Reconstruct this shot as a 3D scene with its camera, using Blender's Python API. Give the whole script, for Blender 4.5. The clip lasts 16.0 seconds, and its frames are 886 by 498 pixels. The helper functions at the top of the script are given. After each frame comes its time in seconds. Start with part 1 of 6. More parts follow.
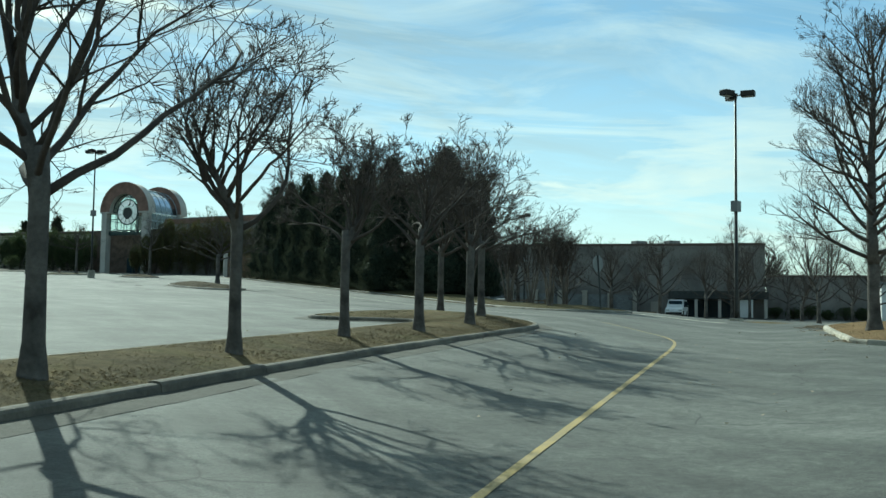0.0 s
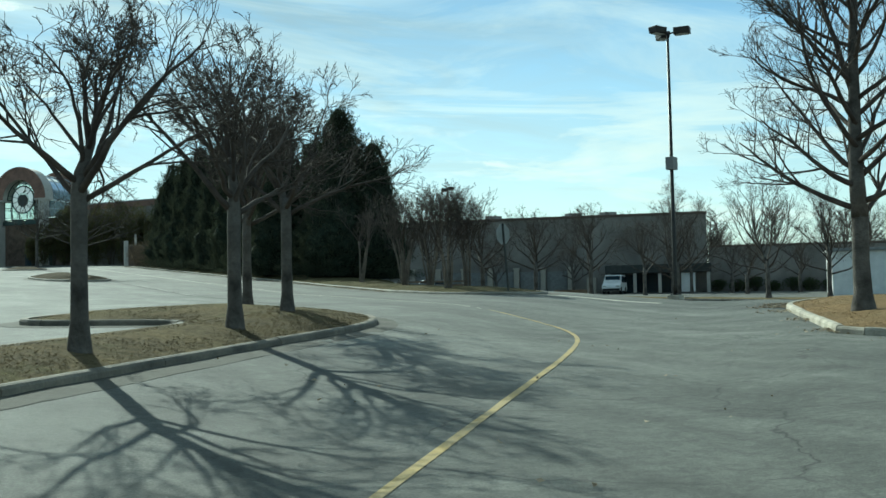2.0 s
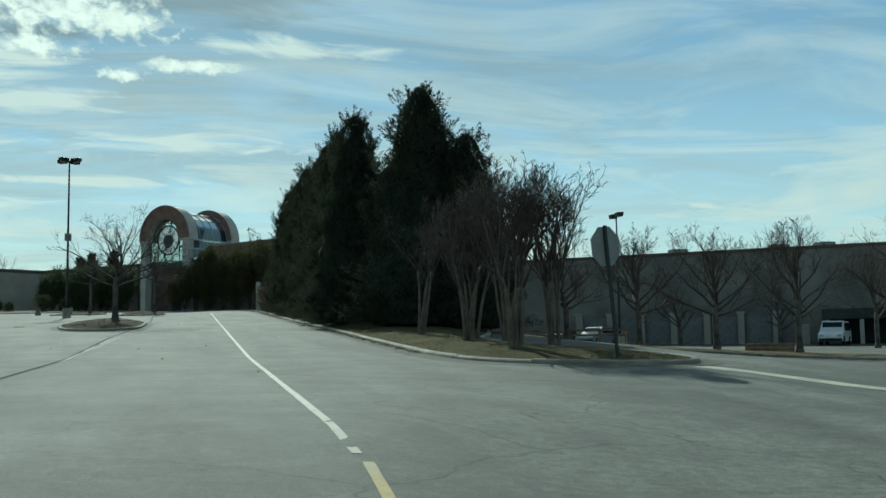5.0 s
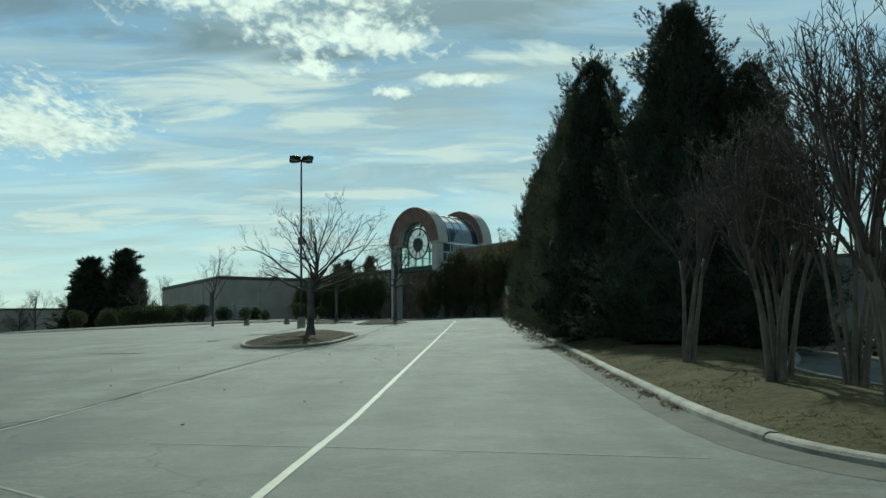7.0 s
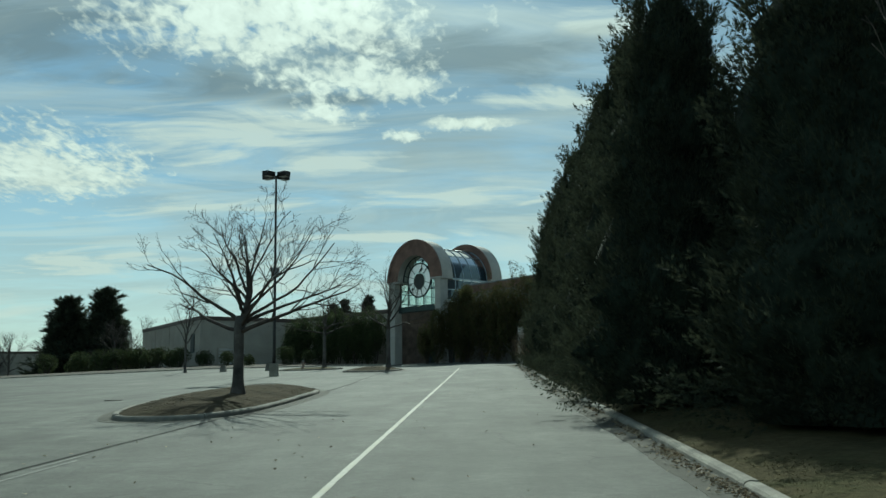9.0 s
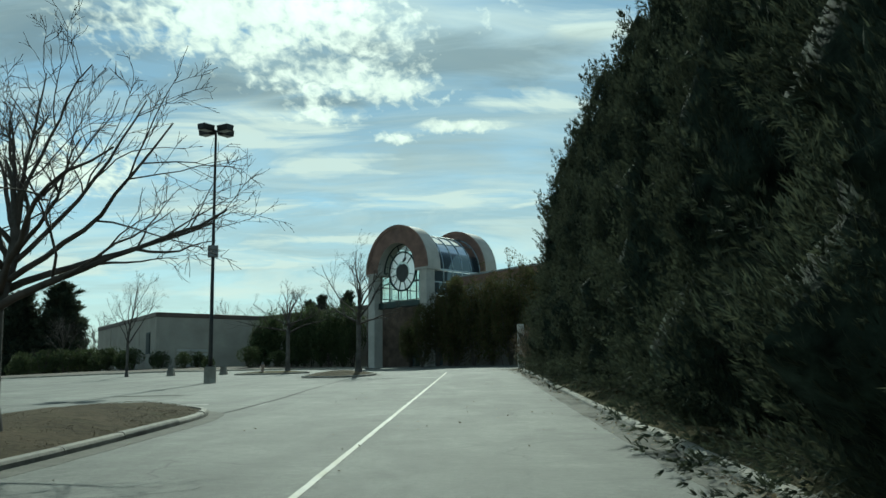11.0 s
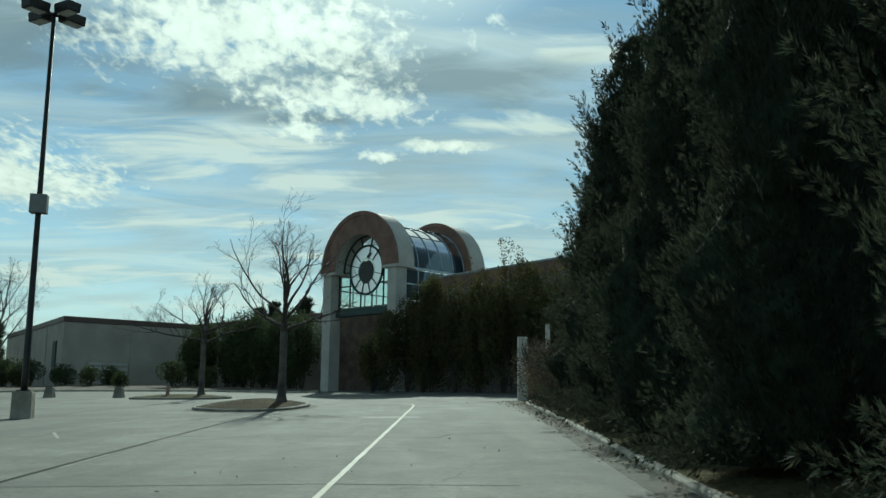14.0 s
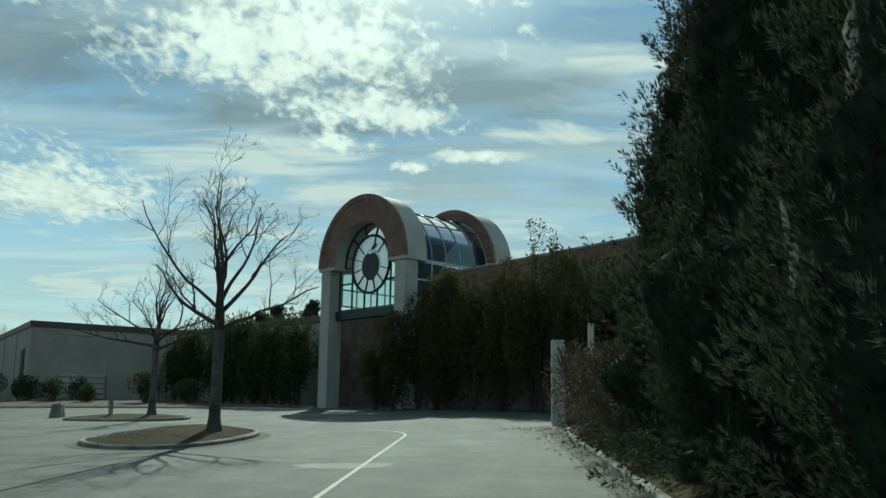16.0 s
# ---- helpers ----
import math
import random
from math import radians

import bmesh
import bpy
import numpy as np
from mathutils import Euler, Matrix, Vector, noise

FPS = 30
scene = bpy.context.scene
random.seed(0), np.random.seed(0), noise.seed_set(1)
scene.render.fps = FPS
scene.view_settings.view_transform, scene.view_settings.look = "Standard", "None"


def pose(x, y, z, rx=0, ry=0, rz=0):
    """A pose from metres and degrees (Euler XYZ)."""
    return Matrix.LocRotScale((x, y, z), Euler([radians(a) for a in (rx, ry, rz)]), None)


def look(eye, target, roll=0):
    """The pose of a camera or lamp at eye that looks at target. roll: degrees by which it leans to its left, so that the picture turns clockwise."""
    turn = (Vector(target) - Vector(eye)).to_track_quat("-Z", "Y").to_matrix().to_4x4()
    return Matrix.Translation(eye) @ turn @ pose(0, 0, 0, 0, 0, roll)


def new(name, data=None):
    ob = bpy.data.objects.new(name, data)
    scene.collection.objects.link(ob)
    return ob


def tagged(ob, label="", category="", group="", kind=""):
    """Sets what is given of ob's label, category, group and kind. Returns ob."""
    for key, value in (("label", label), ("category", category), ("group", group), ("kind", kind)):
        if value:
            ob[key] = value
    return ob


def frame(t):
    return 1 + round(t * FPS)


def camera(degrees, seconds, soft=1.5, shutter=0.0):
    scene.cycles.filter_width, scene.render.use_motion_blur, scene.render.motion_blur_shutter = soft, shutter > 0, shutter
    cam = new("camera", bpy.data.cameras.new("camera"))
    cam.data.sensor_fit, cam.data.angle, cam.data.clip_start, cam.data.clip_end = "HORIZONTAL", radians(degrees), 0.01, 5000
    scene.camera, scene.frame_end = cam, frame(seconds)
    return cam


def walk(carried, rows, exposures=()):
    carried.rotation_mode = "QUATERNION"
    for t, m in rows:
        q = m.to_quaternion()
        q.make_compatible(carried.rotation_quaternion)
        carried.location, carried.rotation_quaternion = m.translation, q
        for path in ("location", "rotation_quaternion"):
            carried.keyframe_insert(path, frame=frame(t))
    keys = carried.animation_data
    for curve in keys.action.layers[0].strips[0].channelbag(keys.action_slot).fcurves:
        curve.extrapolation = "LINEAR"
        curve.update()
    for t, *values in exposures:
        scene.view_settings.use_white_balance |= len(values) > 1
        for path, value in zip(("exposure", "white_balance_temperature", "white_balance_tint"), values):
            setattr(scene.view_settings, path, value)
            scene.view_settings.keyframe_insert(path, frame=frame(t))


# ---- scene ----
cam = camera(47.0, 16.0)
PATH = [
    (0, (-22.25, -66.111, -1.411), (-21.447, -64.284, -1.279), 0.8),
    (0.5, (-21.081, -64.569, -1.325), (-20.23, -62.762, -1.222), 1.5),
    (1, (-19.525, -62.717, -1.303), (-18.611, -60.94, -1.222), 2.5),
    (1.5, (-17.795, -60.699, -1.255), (-16.884, -58.919, -1.182), 1.6),
    (2, (-15.855, -58.763, -1.206), (-14.955, -56.98, -1.11), -1.2),
    (2.5, (-13.935, -56.753, -1.109), (-13.03, -54.973, -0.995), -2.3),
    (3, (-11.958, -54.609, -1.154), (-11.065, -52.824, -1.026), -2.4),
    (5.5, (-3.717, -40.904, -0.573), (-3.341, -38.95, -0.377), -1.3),
    (6, (-2.852, -38.053, -0.438), (-2.64, -36.074, -0.24), -1.9),
    (6.5, (-2.346, -35.332, -0.33), (-2.273, -33.343, -0.13), -1.1),
    (7, (-1.965, -32.631, -0.148), (-1.953, -30.642, 0.059), -0.8),
    (7.5, (-1.641, -29.719, 0.028), (-1.652, -27.733, 0.266), -0.6),
    (8, (-1.457, -26.371, 0.225), (-1.484, -24.392, 0.514), -0.2),
    (8.5, (-1.397, -22.877, 0.389), (-1.424, -20.903, 0.708), 0.1),
    (9, (-1.351, -19.304, 0.55), (-1.356, -17.326, 0.841), -0.7),
    (11.5, (-0.833, -1.494, 1.329), (-0.814, 0.483, 1.629), -0.3),
    (12, (-0.875, 2.054, 1.601), (-0.85, 4.03, 1.907), 0.1),
    (12.5, (-0.631, 5.409, 1.783), (-0.604, 7.384, 2.096), 0.4),
    (13, (-0.588, 8.861, 1.908), (-0.544, 10.834, 2.228), 0.2),
    (13.5, (-0.471, 12.216, 2.087), (-0.419, 14.188, 2.413), 0.4),
    (14, (-0.326, 15.535, 2.22), (-0.278, 17.507, 2.554), 0.7),
    (14.5, (0.026, 18.587, 2.451), (0.067, 20.559, 2.78), 0.8),
    (15, (0.298, 21.693, 2.737), (0.344, 23.667, 3.055), 0.7),
    (15.5, (0.545, 24.798, 2.87), (0.575, 26.771, 3.193), 0.6),
    (16, (0.859, 27.897, 2.985), (0.844, 29.866, 3.338), 0.8),
]
walk(cam, [(t, look(eye, target, roll)) for t, eye, target, roll in PATH],
     exposures=[(0, 0.73, 5760, -15), (3, 0.84, 5800, -14), (5.5, 0.27, 5760, -15), (7, 0.29, 5900, -15), (7.5, 0.34, 5900, -15), (8.5, 0.05, 5880, -15), (9, 0.15, 5880, -15), (11.5, 0.42, 5880, -15), (12.5, 0.28, 5880, -15), (15, 0.30, 5880, -15), (16, 0.24, 5880, -15)])

# ---- light and sky ----
SUN_EL, SUN_AZ = 33.0, 2.0          # degrees; azimuth to the left of +y
sun_dir = Vector((-math.sin(radians(SUN_AZ)) * math.cos(radians(SUN_EL)),
                  math.cos(radians(SUN_AZ)) * math.cos(radians(SUN_EL)), math.sin(radians(SUN_EL))))
sun_data = bpy.data.lights.new("sun", "SUN")
sun_data.energy, sun_data.angle, sun_data.color = 3.2, radians(0.6), (1.0, 0.95, 0.86)
sun_ob = new("sun", sun_data)
sun_ob.matrix_world = look((0, 0, 60), Vector((0, 0, 60)) - sun_dir)


def N(nt, kind, **kw):
    """A node with its settings and plain input values."""
    n = nt.nodes.new(kind)
    for k, v in kw.items():
        if k == "op":
            n.operation = v
        elif k == "blend":
            n.blend_type = v
        elif k == "ins":
            for i, val in v.items():
                n.inputs[i].default_value = val
    return n


def ramp(nt, src, stops):
    r = nt.nodes.new("ShaderNodeValToRGB")
    el = r.color_ramp.elements
    while len(el) < len(stops):
        el.new(0.5)
    for e, (p, c) in zip(el, stops):
        e.position = p
        e.color = (c, c, c, 1) if isinstance(c, (int, float)) else (*c, 1)
    nt.links.new(src, r.inputs[0])
    return r.outputs[0]


def math_node(nt, op, a, b=None):
    n = N(nt, "ShaderNodeMath", op=op)
    for i, v in enumerate((a, b)):
        if v is None:
            continue
        if isinstance(v, (int, float)):
            n.inputs[i].default_value = v
        else:
            nt.links.new(v, n.inputs[i])
    return n.outputs[0]


def mix_rgb(nt, fac, a, b, blend="MIX"):
    n = nt.nodes.new("ShaderNodeMix")
    n.data_type, n.blend_type = "RGBA", blend
    for i, v in ((0, fac), (6, a), (7, b)):
        if isinstance(v, (int, float)):
            n.inputs[i].default_value = v
        elif isinstance(v, tuple):
            n.inputs[i].default_value = (*v, 1)
        else:
            nt.links.new(v, n.inputs[i])
    return n.outputs[2]


def noise_tex(nt, vec, scale, detail=4.0, rough=0.55, dist=0.0):
    n = N(nt, "ShaderNodeTexNoise")
    n.inputs["Scale"].default_value, n.inputs["Detail"].default_value = scale, detail
    n.inputs["Roughness"].default_value, n.inputs["Distortion"].default_value = rough, dist
    if vec is not None:
        nt.links.new(vec, n.inputs["Vector"])
    return n.outputs[0]


def make_world():
    w = bpy.data.worlds.new("sky")
    w.use_nodes = True
    scene.world = w
    nt = w.node_tree
    nt.nodes.clear()
    sky = nt.nodes.new("ShaderNodeTexSky")
    sky.sky_type, sky.sun_disc = "NISHITA", False
    sky.sun_elevation, sky.sun_rotation = radians(SUN_EL), radians(-SUN_AZ)
    sky.air_density, sky.dust_density, sky.ozone_density = 1.0, 0.0, 2.0
    blue = mix_rgb(nt, 1.0, sky.outputs[0], (0.073, 0.079, 0.077), "MULTIPLY")
    # cloud sheet: directions projected on a plane far above
    tc = nt.nodes.new("ShaderNodeTexCoord")
    sep = nt.nodes.new("ShaderNodeSeparateXYZ")
    nt.links.new(tc.outputs["Generated"], sep.inputs[0])
    zz = math_node(nt, "ADD", math_node(nt, "MAXIMUM", sep.outputs[2], 0.0), 0.12)
    px, py = math_node(nt, "DIVIDE", sep.outputs[0], zz), math_node(nt, "DIVIDE", sep.outputs[1], zz)
    com = nt.nodes.new("ShaderNodeCombineXYZ")
    nt.links.new(px, com.inputs[0]), nt.links.new(py, com.inputs[1])
    dot = nt.nodes.new("ShaderNodeVectorMath")
    dot.operation = "DOT_PRODUCT"
    dot.inputs[1].default_value = sun_dir
    nt.links.new(tc.outputs["Generated"], dot.inputs[0])
    sunward = dot.outputs["Value"]
    glow = ramp(nt, sunward, [(0.50, 0.35), (0.80, 0.44), (0.94, 0.45), (0.972, 0.50), (0.988, 0.60), (1.0, 0.82)])
    white = mix_rgb(nt, 1.0, (1.40, 1.41, 1.29), glow, "MULTIPLY")
    grey = mix_rgb(nt, 1.0, (0.60, 0.69, 0.73), glow, "MULTIPLY")

    def stretched(turn, sx, sy, loc=(0, 0, 0)):
        mp = nt.nodes.new("ShaderNodeMapping")
        mp.inputs["Rotation"].default_value, mp.inputs["Scale"].default_value = (0, 0, radians(turn)), (sx, sy, 1)
        mp.inputs["Location"].default_value = loc
        nt.links.new(com.outputs[0], mp.inputs[0])
        return mp.outputs[0]

    def patches(spots):
        """1 at the middle of the nearest oval patch of the cloud sheet, 0 on its rim, less outside."""
        best = None
        for cx, cy, rx, ry in spots:
            ln = nt.nodes.new("ShaderNodeVectorMath")
            ln.operation = "LENGTH"
            nt.links.new(stretched(0, 1 / rx, 1 / ry, (-cx / rx, -cy / ry, 0)), ln.inputs[0])
            f = math_node(nt, "SUBTRACT", 1.0, ln.outputs["Value"])
            best = f if best is None else math_node(nt, "MAXIMUM", best, f)
        return math_node(nt, "MAXIMUM", best, -1.2)

    def plus(total, tex, amount):
        return math_node(nt, "ADD", total, math_node(nt, "MULTIPLY", math_node(nt, "SUBTRACT", tex, 0.5), amount))

    # a thin grey veil with soft folds, thicker towards the sun
    fold = ramp(nt, noise_tex(nt, stretched(-24, 0.8, 1.5), 1.6, 7, 0.58, 1.2), [(0.36, 0.0), (0.66, 1.0)])
    toward = ramp(nt, sunward, [(0.70, 0.40), (0.90, 0.85), (0.97, 1.0)])
    veil = math_node(nt, "MULTIPLY", math_node(nt, "ADD", math_node(nt, "MULTIPLY", fold, 0.52), 0.36), toward)
    col = mix_rgb(nt, veil, blue, grey)
    # smooth drawn-out sheets
    swirl = noise_tex(nt, stretched(-24, 0.9, 1.5), 2.4, 6, 0.56, 2.2)
    silk = noise_tex(nt, stretched(10, 0.55, 2.6), 5.0, 6, 0.62, 0.8)
    sheet = patches(((-0.52, 2.56, 0.42, 0.30), (-0.30, 2.78, 0.34, 0.16), (0.10, 2.50, 0.20, 0.07), (0.28, 1.97, 0.26, 0.08), (0.32, 2.36, 0.26, 0.07), (-1.28, 3.75, 0.50, 0.28),
                     (-0.75, 3.85, 0.50, 0.14), (-0.30, 3.55, 0.55, 0.14), (-1.35, 2.15, 0.34, 0.22), (0.05, 3.1, 0.40, 0.12), (2.02, 3.45, 0.34, 0.07), (-0.75, 3.15, 0.50, 0.14)))
    sheet = plus(plus(math_node(nt, "MULTIPLY", sheet, 1.25), swirl, 3.6), silk, 1.5)
    sheet = ramp(nt, sheet, [(0.0, 0.0), (0.5, 0.40), (1.0, 0.78)])
    wisp = ramp(nt, noise_tex(nt, stretched(14, 0.5, 1.35), 1.5, 8, 0.62, 1.1), [(0.45, 0.0), (0.60, 0.30), (0.78, 0.70)])
    # mottled banks of fleece with clear gaps
    soft = noise_tex(nt, stretched(0, 1.0, 0.75), 4.0, 4, 0.6, 0.6)
    fleece = noise_tex(nt, stretched(14, 1.15, 0.62), 30.0, 3, 0.55, 0.35)
    lumps = noise_tex(nt, stretched(14, 1.0, 0.55), 9.0, 4, 0.6, 0.6)
    bank = patches(((-0.28, 1.60, 0.46, 0.30), (-0.38, 1.90, 0.30, 0.26), (-0.16, 1.95, 0.18, 0.20), (-0.22, 2.23, 0.20, 0.16), (-0.08, 2.26, 0.10, 0.09), (-1.08, 2.70, 0.26, 0.36),
                    (-0.28, 2.42, 0.10, 0.08), (-0.10, 2.58, 0.07, 0.05), (0.06, 2.51, 0.10, 0.05), (-0.15, 0.9, 0.9, 0.45), (-1.9, 1.6, 0.5, 0.4)))
    core = ramp(nt, plus(bank, lumps, 0.9), [(0.10, 0.0), (0.75, 1.0)])
    dens = plus(plus(plus(math_node(nt, "MULTIPLY", bank, 1.5), soft, 1.7), lumps, 2.6), fleece, 2.9)
    puffs = ramp(nt, dens, [(0.0, 0.0), (0.28, 0.26), (0.72, 0.74), (1.0, 0.94)])
    shade = ramp(nt, plus(patches(((0.08, 2.10, 0.30, 0.16), (-0.82, 1.95, 0.30, 0.26), (-0.50, 2.24, 0.24, 0.12), (-0.15, 2.06, 0.16, 0.10), (-0.28, 2.34, 0.2, 0.06))), swirl, 2.0), [(0.0, 0.0), (0.7, 0.70)])
    low = ramp(nt, sep.outputs[2], [(0.0, 0.80), (0.06, 0.50), (0.14, 0.26), (0.26, 0.0)])
    # long cream bands low over the horizon
    mp = nt.nodes.new("ShaderNodeMapping")
    mp.inputs["Scale"].default_value = (2.2, 2.2, 17.0)
    nt.links.new(tc.outputs["Generated"], mp.inputs[0])
    band = ramp(nt, noise_tex(nt, mp.outputs[0], 1.5, 6, 0.58, 0.7), [(0.46, 0.0), (0.56, 0.52), (0.68, 0.88)])
    band = math_node(nt, "MULTIPLY", band, ramp(nt, sep.outputs[2], [(0.02, 0.4), (0.07, 1.0), (0.17, 0.85), (0.27, 0.0)]))
    thin = math_node(nt, "MAXIMUM", math_node(nt, "MAXIMUM", sheet, wisp), math_node(nt, "MAXIMUM", low, band))
    thin = math_node(nt, "MAXIMUM", thin, ramp(nt, sunward, [(0.975, 0.0), (0.996, 0.9)]))
    col = mix_rgb(nt, thin, col, white)
    col = mix_rgb(nt, shade, col, mix_rgb(nt, 1.0, (0.37, 0.45, 0.51), glow, "MULTIPLY"))
    relief = math_node(nt, "ADD", math_node(nt, "MULTIPLY", fleece, 0.6), math_node(nt, "MULTIPLY", lumps, 0.6))
    relief = ramp(nt, math_node(nt, "ADD", relief, math_node(nt, "MULTIPLY", core, 0.22)), [(0.42, 0.84), (0.78, 1.10), (0.95, 1.24)])
    col = mix_rgb(nt, puffs, col, mix_rgb(nt, 1.0, white, relief, "MULTIPLY"))
    bg, out = nt.nodes.new("ShaderNodeBackground"), nt.nodes.new("ShaderNodeOutputWorld")
    nt.links.new(col, bg.inputs[0])
    bg.inputs[1].default_value = 1.0
    nt.links.new(bg.outputs[0], out.inputs[0])


make_world()

# ---- materials ----


def material(name, base, rough=0.8, metal=0.0, var=0.25, scale=3.0, fine=40.0, bump=0.25, tint=None, bump_scale=None,
             per_object=0.0, spec=0.4):
    """A surface with broad blotches, fine grain and relief. tint: a second colour for the blotches."""
    m = bpy.data.materials.new(name)
    m.use_nodes = True
    nt = m.node_tree
    b = nt.nodes["Principled BSDF"]
    tc = nt.nodes.new("ShaderNodeTexCoord")
    vec = tc.outputs["Object"]
    broad = noise_tex(nt, vec, scale, 5, 0.6, 0.2)
    grain = noise_tex(nt, vec, fine, 3, 0.6)
    other = tint or tuple(c * (1 - 1.6 * var) for c in base)
    light = tuple(min(1.0, c * (1 + 0.6 * var)) for c in base)
    col = mix_rgb(nt, ramp(nt, broad, [(0.32, 0.0), (0.68, 1.0)]), other, light)
    g = ramp(nt, grain, [(0.25, 1 - 0.7 * var), (0.75, 1 + 0.0)])
    col = mix_rgb(nt, 1.0, col, g, "MULTIPLY")
    if per_object:
        oi = nt.nodes.new("ShaderNodeObjectInfo")
        r = ramp(nt, oi.outputs["Random"], [(0.0, 1 - per_object), (1.0, 1.0)])
        col = mix_rgb(nt, 1.0, col, r, "MULTIPLY")
    nt.links.new(col, b.inputs["Base Color"])
    rr = ramp(nt, broad, [(0.2, max(0.02, rough - 0.12)), (0.8, min(1.0, rough + 0.1))])
    nt.links.new(rr, b.inputs["Roughness"])
    b.inputs["Metallic"].default_value = metal
    b.inputs["Specular IOR Level"].default_value = spec
    if bump:
        bn = nt.nodes.new("ShaderNodeBump")
        bn.inputs["Strength"].default_value = bump
        bn.inputs["Distance"].default_value = 0.02
        nt.links.new(noise_tex(nt, vec, bump_scale or fine, 4, 0.6), bn.inputs["Height"])
        nt.links.new(bn.outputs[0], b.inputs["Normal"])
    return m


def asphalt_material():
    m = bpy.data.materials.new("aged_asphalt")
    m.use_nodes = True
    nt = m.node_tree
    b = nt.nodes["Principled BSDF"]
    tc = nt.nodes.new("ShaderNodeTexCoord")
    vec = tc.outputs["Object"]
    mp = nt.nodes.new("ShaderNodeMapping")
    mp.inputs["Scale"].default_value = (1.0, 0.16, 1.0)
    nt.links.new(vec, mp.inputs[0])
    broad = noise_tex(nt, vec, 0.09, 5, 0.6, 0.5)
    lanes = noise_tex(nt, mp.outputs[0], 0.9, 4, 0.55, 0.3)
    mid = noise_tex(nt, vec, 1.1, 6, 0.65, 0.4)
    grain = noise_tex(nt, vec, 55, 3, 0.7)
    col = mix_rgb(nt, ramp(nt, broad, [(0.3, 0.0), (0.7, 1.0)]), (0.098, 0.101, 0.087), (0.172, 0.173, 0.149))
    col = mix_rgb(nt, 1.0, col, ramp(nt, lanes, [(0.34, 0.70), (0.63, 1.14)]), "MULTIPLY")
    col = mix_rgb(nt, 1.0, col, ramp(nt, mid, [(0.3, 0.74), (0.7, 1.14)]), "MULTIPLY")
    col = mix_rgb(nt, 1.0, col, ramp(nt, grain, [(0.3, 0.58), (0.7, 1.30)]), "MULTIPLY")
    worn = noise_tex(nt, vec, 0.38, 6, 0.68, 0.7)
    col = mix_rgb(nt, 1.0, col, ramp(nt, worn, [(0.34, 0.70), (0.64, 1.10)]), "MULTIPLY")
    peb = noise_tex(nt, vec, 9.0, 4, 0.7, 0.2)
    col = mix_rgb(nt, 1.0, col, ramp(nt, peb, [(0.3, 0.63), (0.7, 1.32)]), "MULTIPLY")
    # cracks
    vor = nt.nodes.new("ShaderNodeTexVoronoi")
    vor.feature = "DISTANCE_TO_EDGE"
    vor.inputs["Scale"].default_value = 0.33
    wob = nt.nodes.new("ShaderNodeMix")
    wob.data_type, wob.blend_type = "RGBA", "LINEAR_LIGHT"
    wob.inputs[0].default_value = 0.35
    nt.links.new(vec, wob.inputs[6])
    n2 = N(nt, "ShaderNodeTexNoise")
    n2.inputs["Scale"].default_value, n2.inputs["Detail"].default_value = 1.2, 5
    nt.links.new(vec, n2.inputs["Vector"]), nt.links.new(n2.outputs[1], wob.inputs[7])
    nt.links.new(wob.outputs[2], vor.inputs["Vector"])
    crack = ramp(nt, vor.outputs["Distance"], [(0.0, 1.0), (0.006, 0.0)])
    some = ramp(nt, noise_tex(nt, vec, 0.16, 3), [(0.46, 0.0), (0.56, 0.8)])
    col = mix_rgb(nt, math_node(nt, "MULTIPLY", crack, some), col, (0.022, 0.022, 0.020))
    # oil and tyre stains
    st = ramp(nt, noise_tex(nt, vec, 0.5, 6, 0.7, 0.8), [(0.56, 0.0), (0.74, 0.6)])
    col = mix_rgb(nt, st, col, (0.045, 0.044, 0.040))
    nt.links.new(col, b.inputs["Base Color"])
    nt.links.new(ramp(nt, peb, [(0.2, 0.76), (0.8, 0.94)]), b.inputs["Roughness"])
    b.inputs["Specular IOR Level"].default_value = 0.30
    bn = nt.nodes.new("ShaderNodeBump")
    bn.inputs["Strength"].default_value, bn.inputs["Distance"].default_value = 0.5, 0.012
    nt.links.new(grain, bn.inputs["Height"]), nt.links.new(bn.outputs[0], b.inputs["Normal"])
    return m


def glass_material(name, colour, clear, rough=0.03, ior=1.55):
    """A pane: partly clear, with Fresnel gloss."""
    m = bpy.data.materials.new(name)
    m.use_nodes = True
    nt = m.node_tree
    nt.nodes.clear()
    tr, df, gl = (nt.nodes.new("ShaderNodeBsdf" + k) for k in ("Transparent", "Diffuse", "Glossy"))
    tr.inputs[0].default_value = (*[c ** 0.35 for c in colour], 1)
    df.inputs[0].default_value = (*colour, 1)
    gl.inputs["Roughness"].default_value = rough
    a, bb, fr = nt.nodes.new("ShaderNodeMixShader"), nt.nodes.new("ShaderNodeMixShader"), nt.nodes.new("ShaderNodeFresnel")
    fr.inputs[0].default_value = ior
    a.inputs[0].default_value = clear
    nt.links.new(df.outputs[0], a.inputs[1]), nt.links.new(tr.outputs[0], a.inputs[2])
    nt.links.new(fr.outputs[0], bb.inputs[0])
    nt.links.new(a.outputs[0], bb.inputs[1]), nt.links.new(gl.outputs[0], bb.inputs[2])
    out = nt.nodes.new("ShaderNodeOutputMaterial")
    nt.links.new(bb.outputs[0], out.inputs[0])
    return m


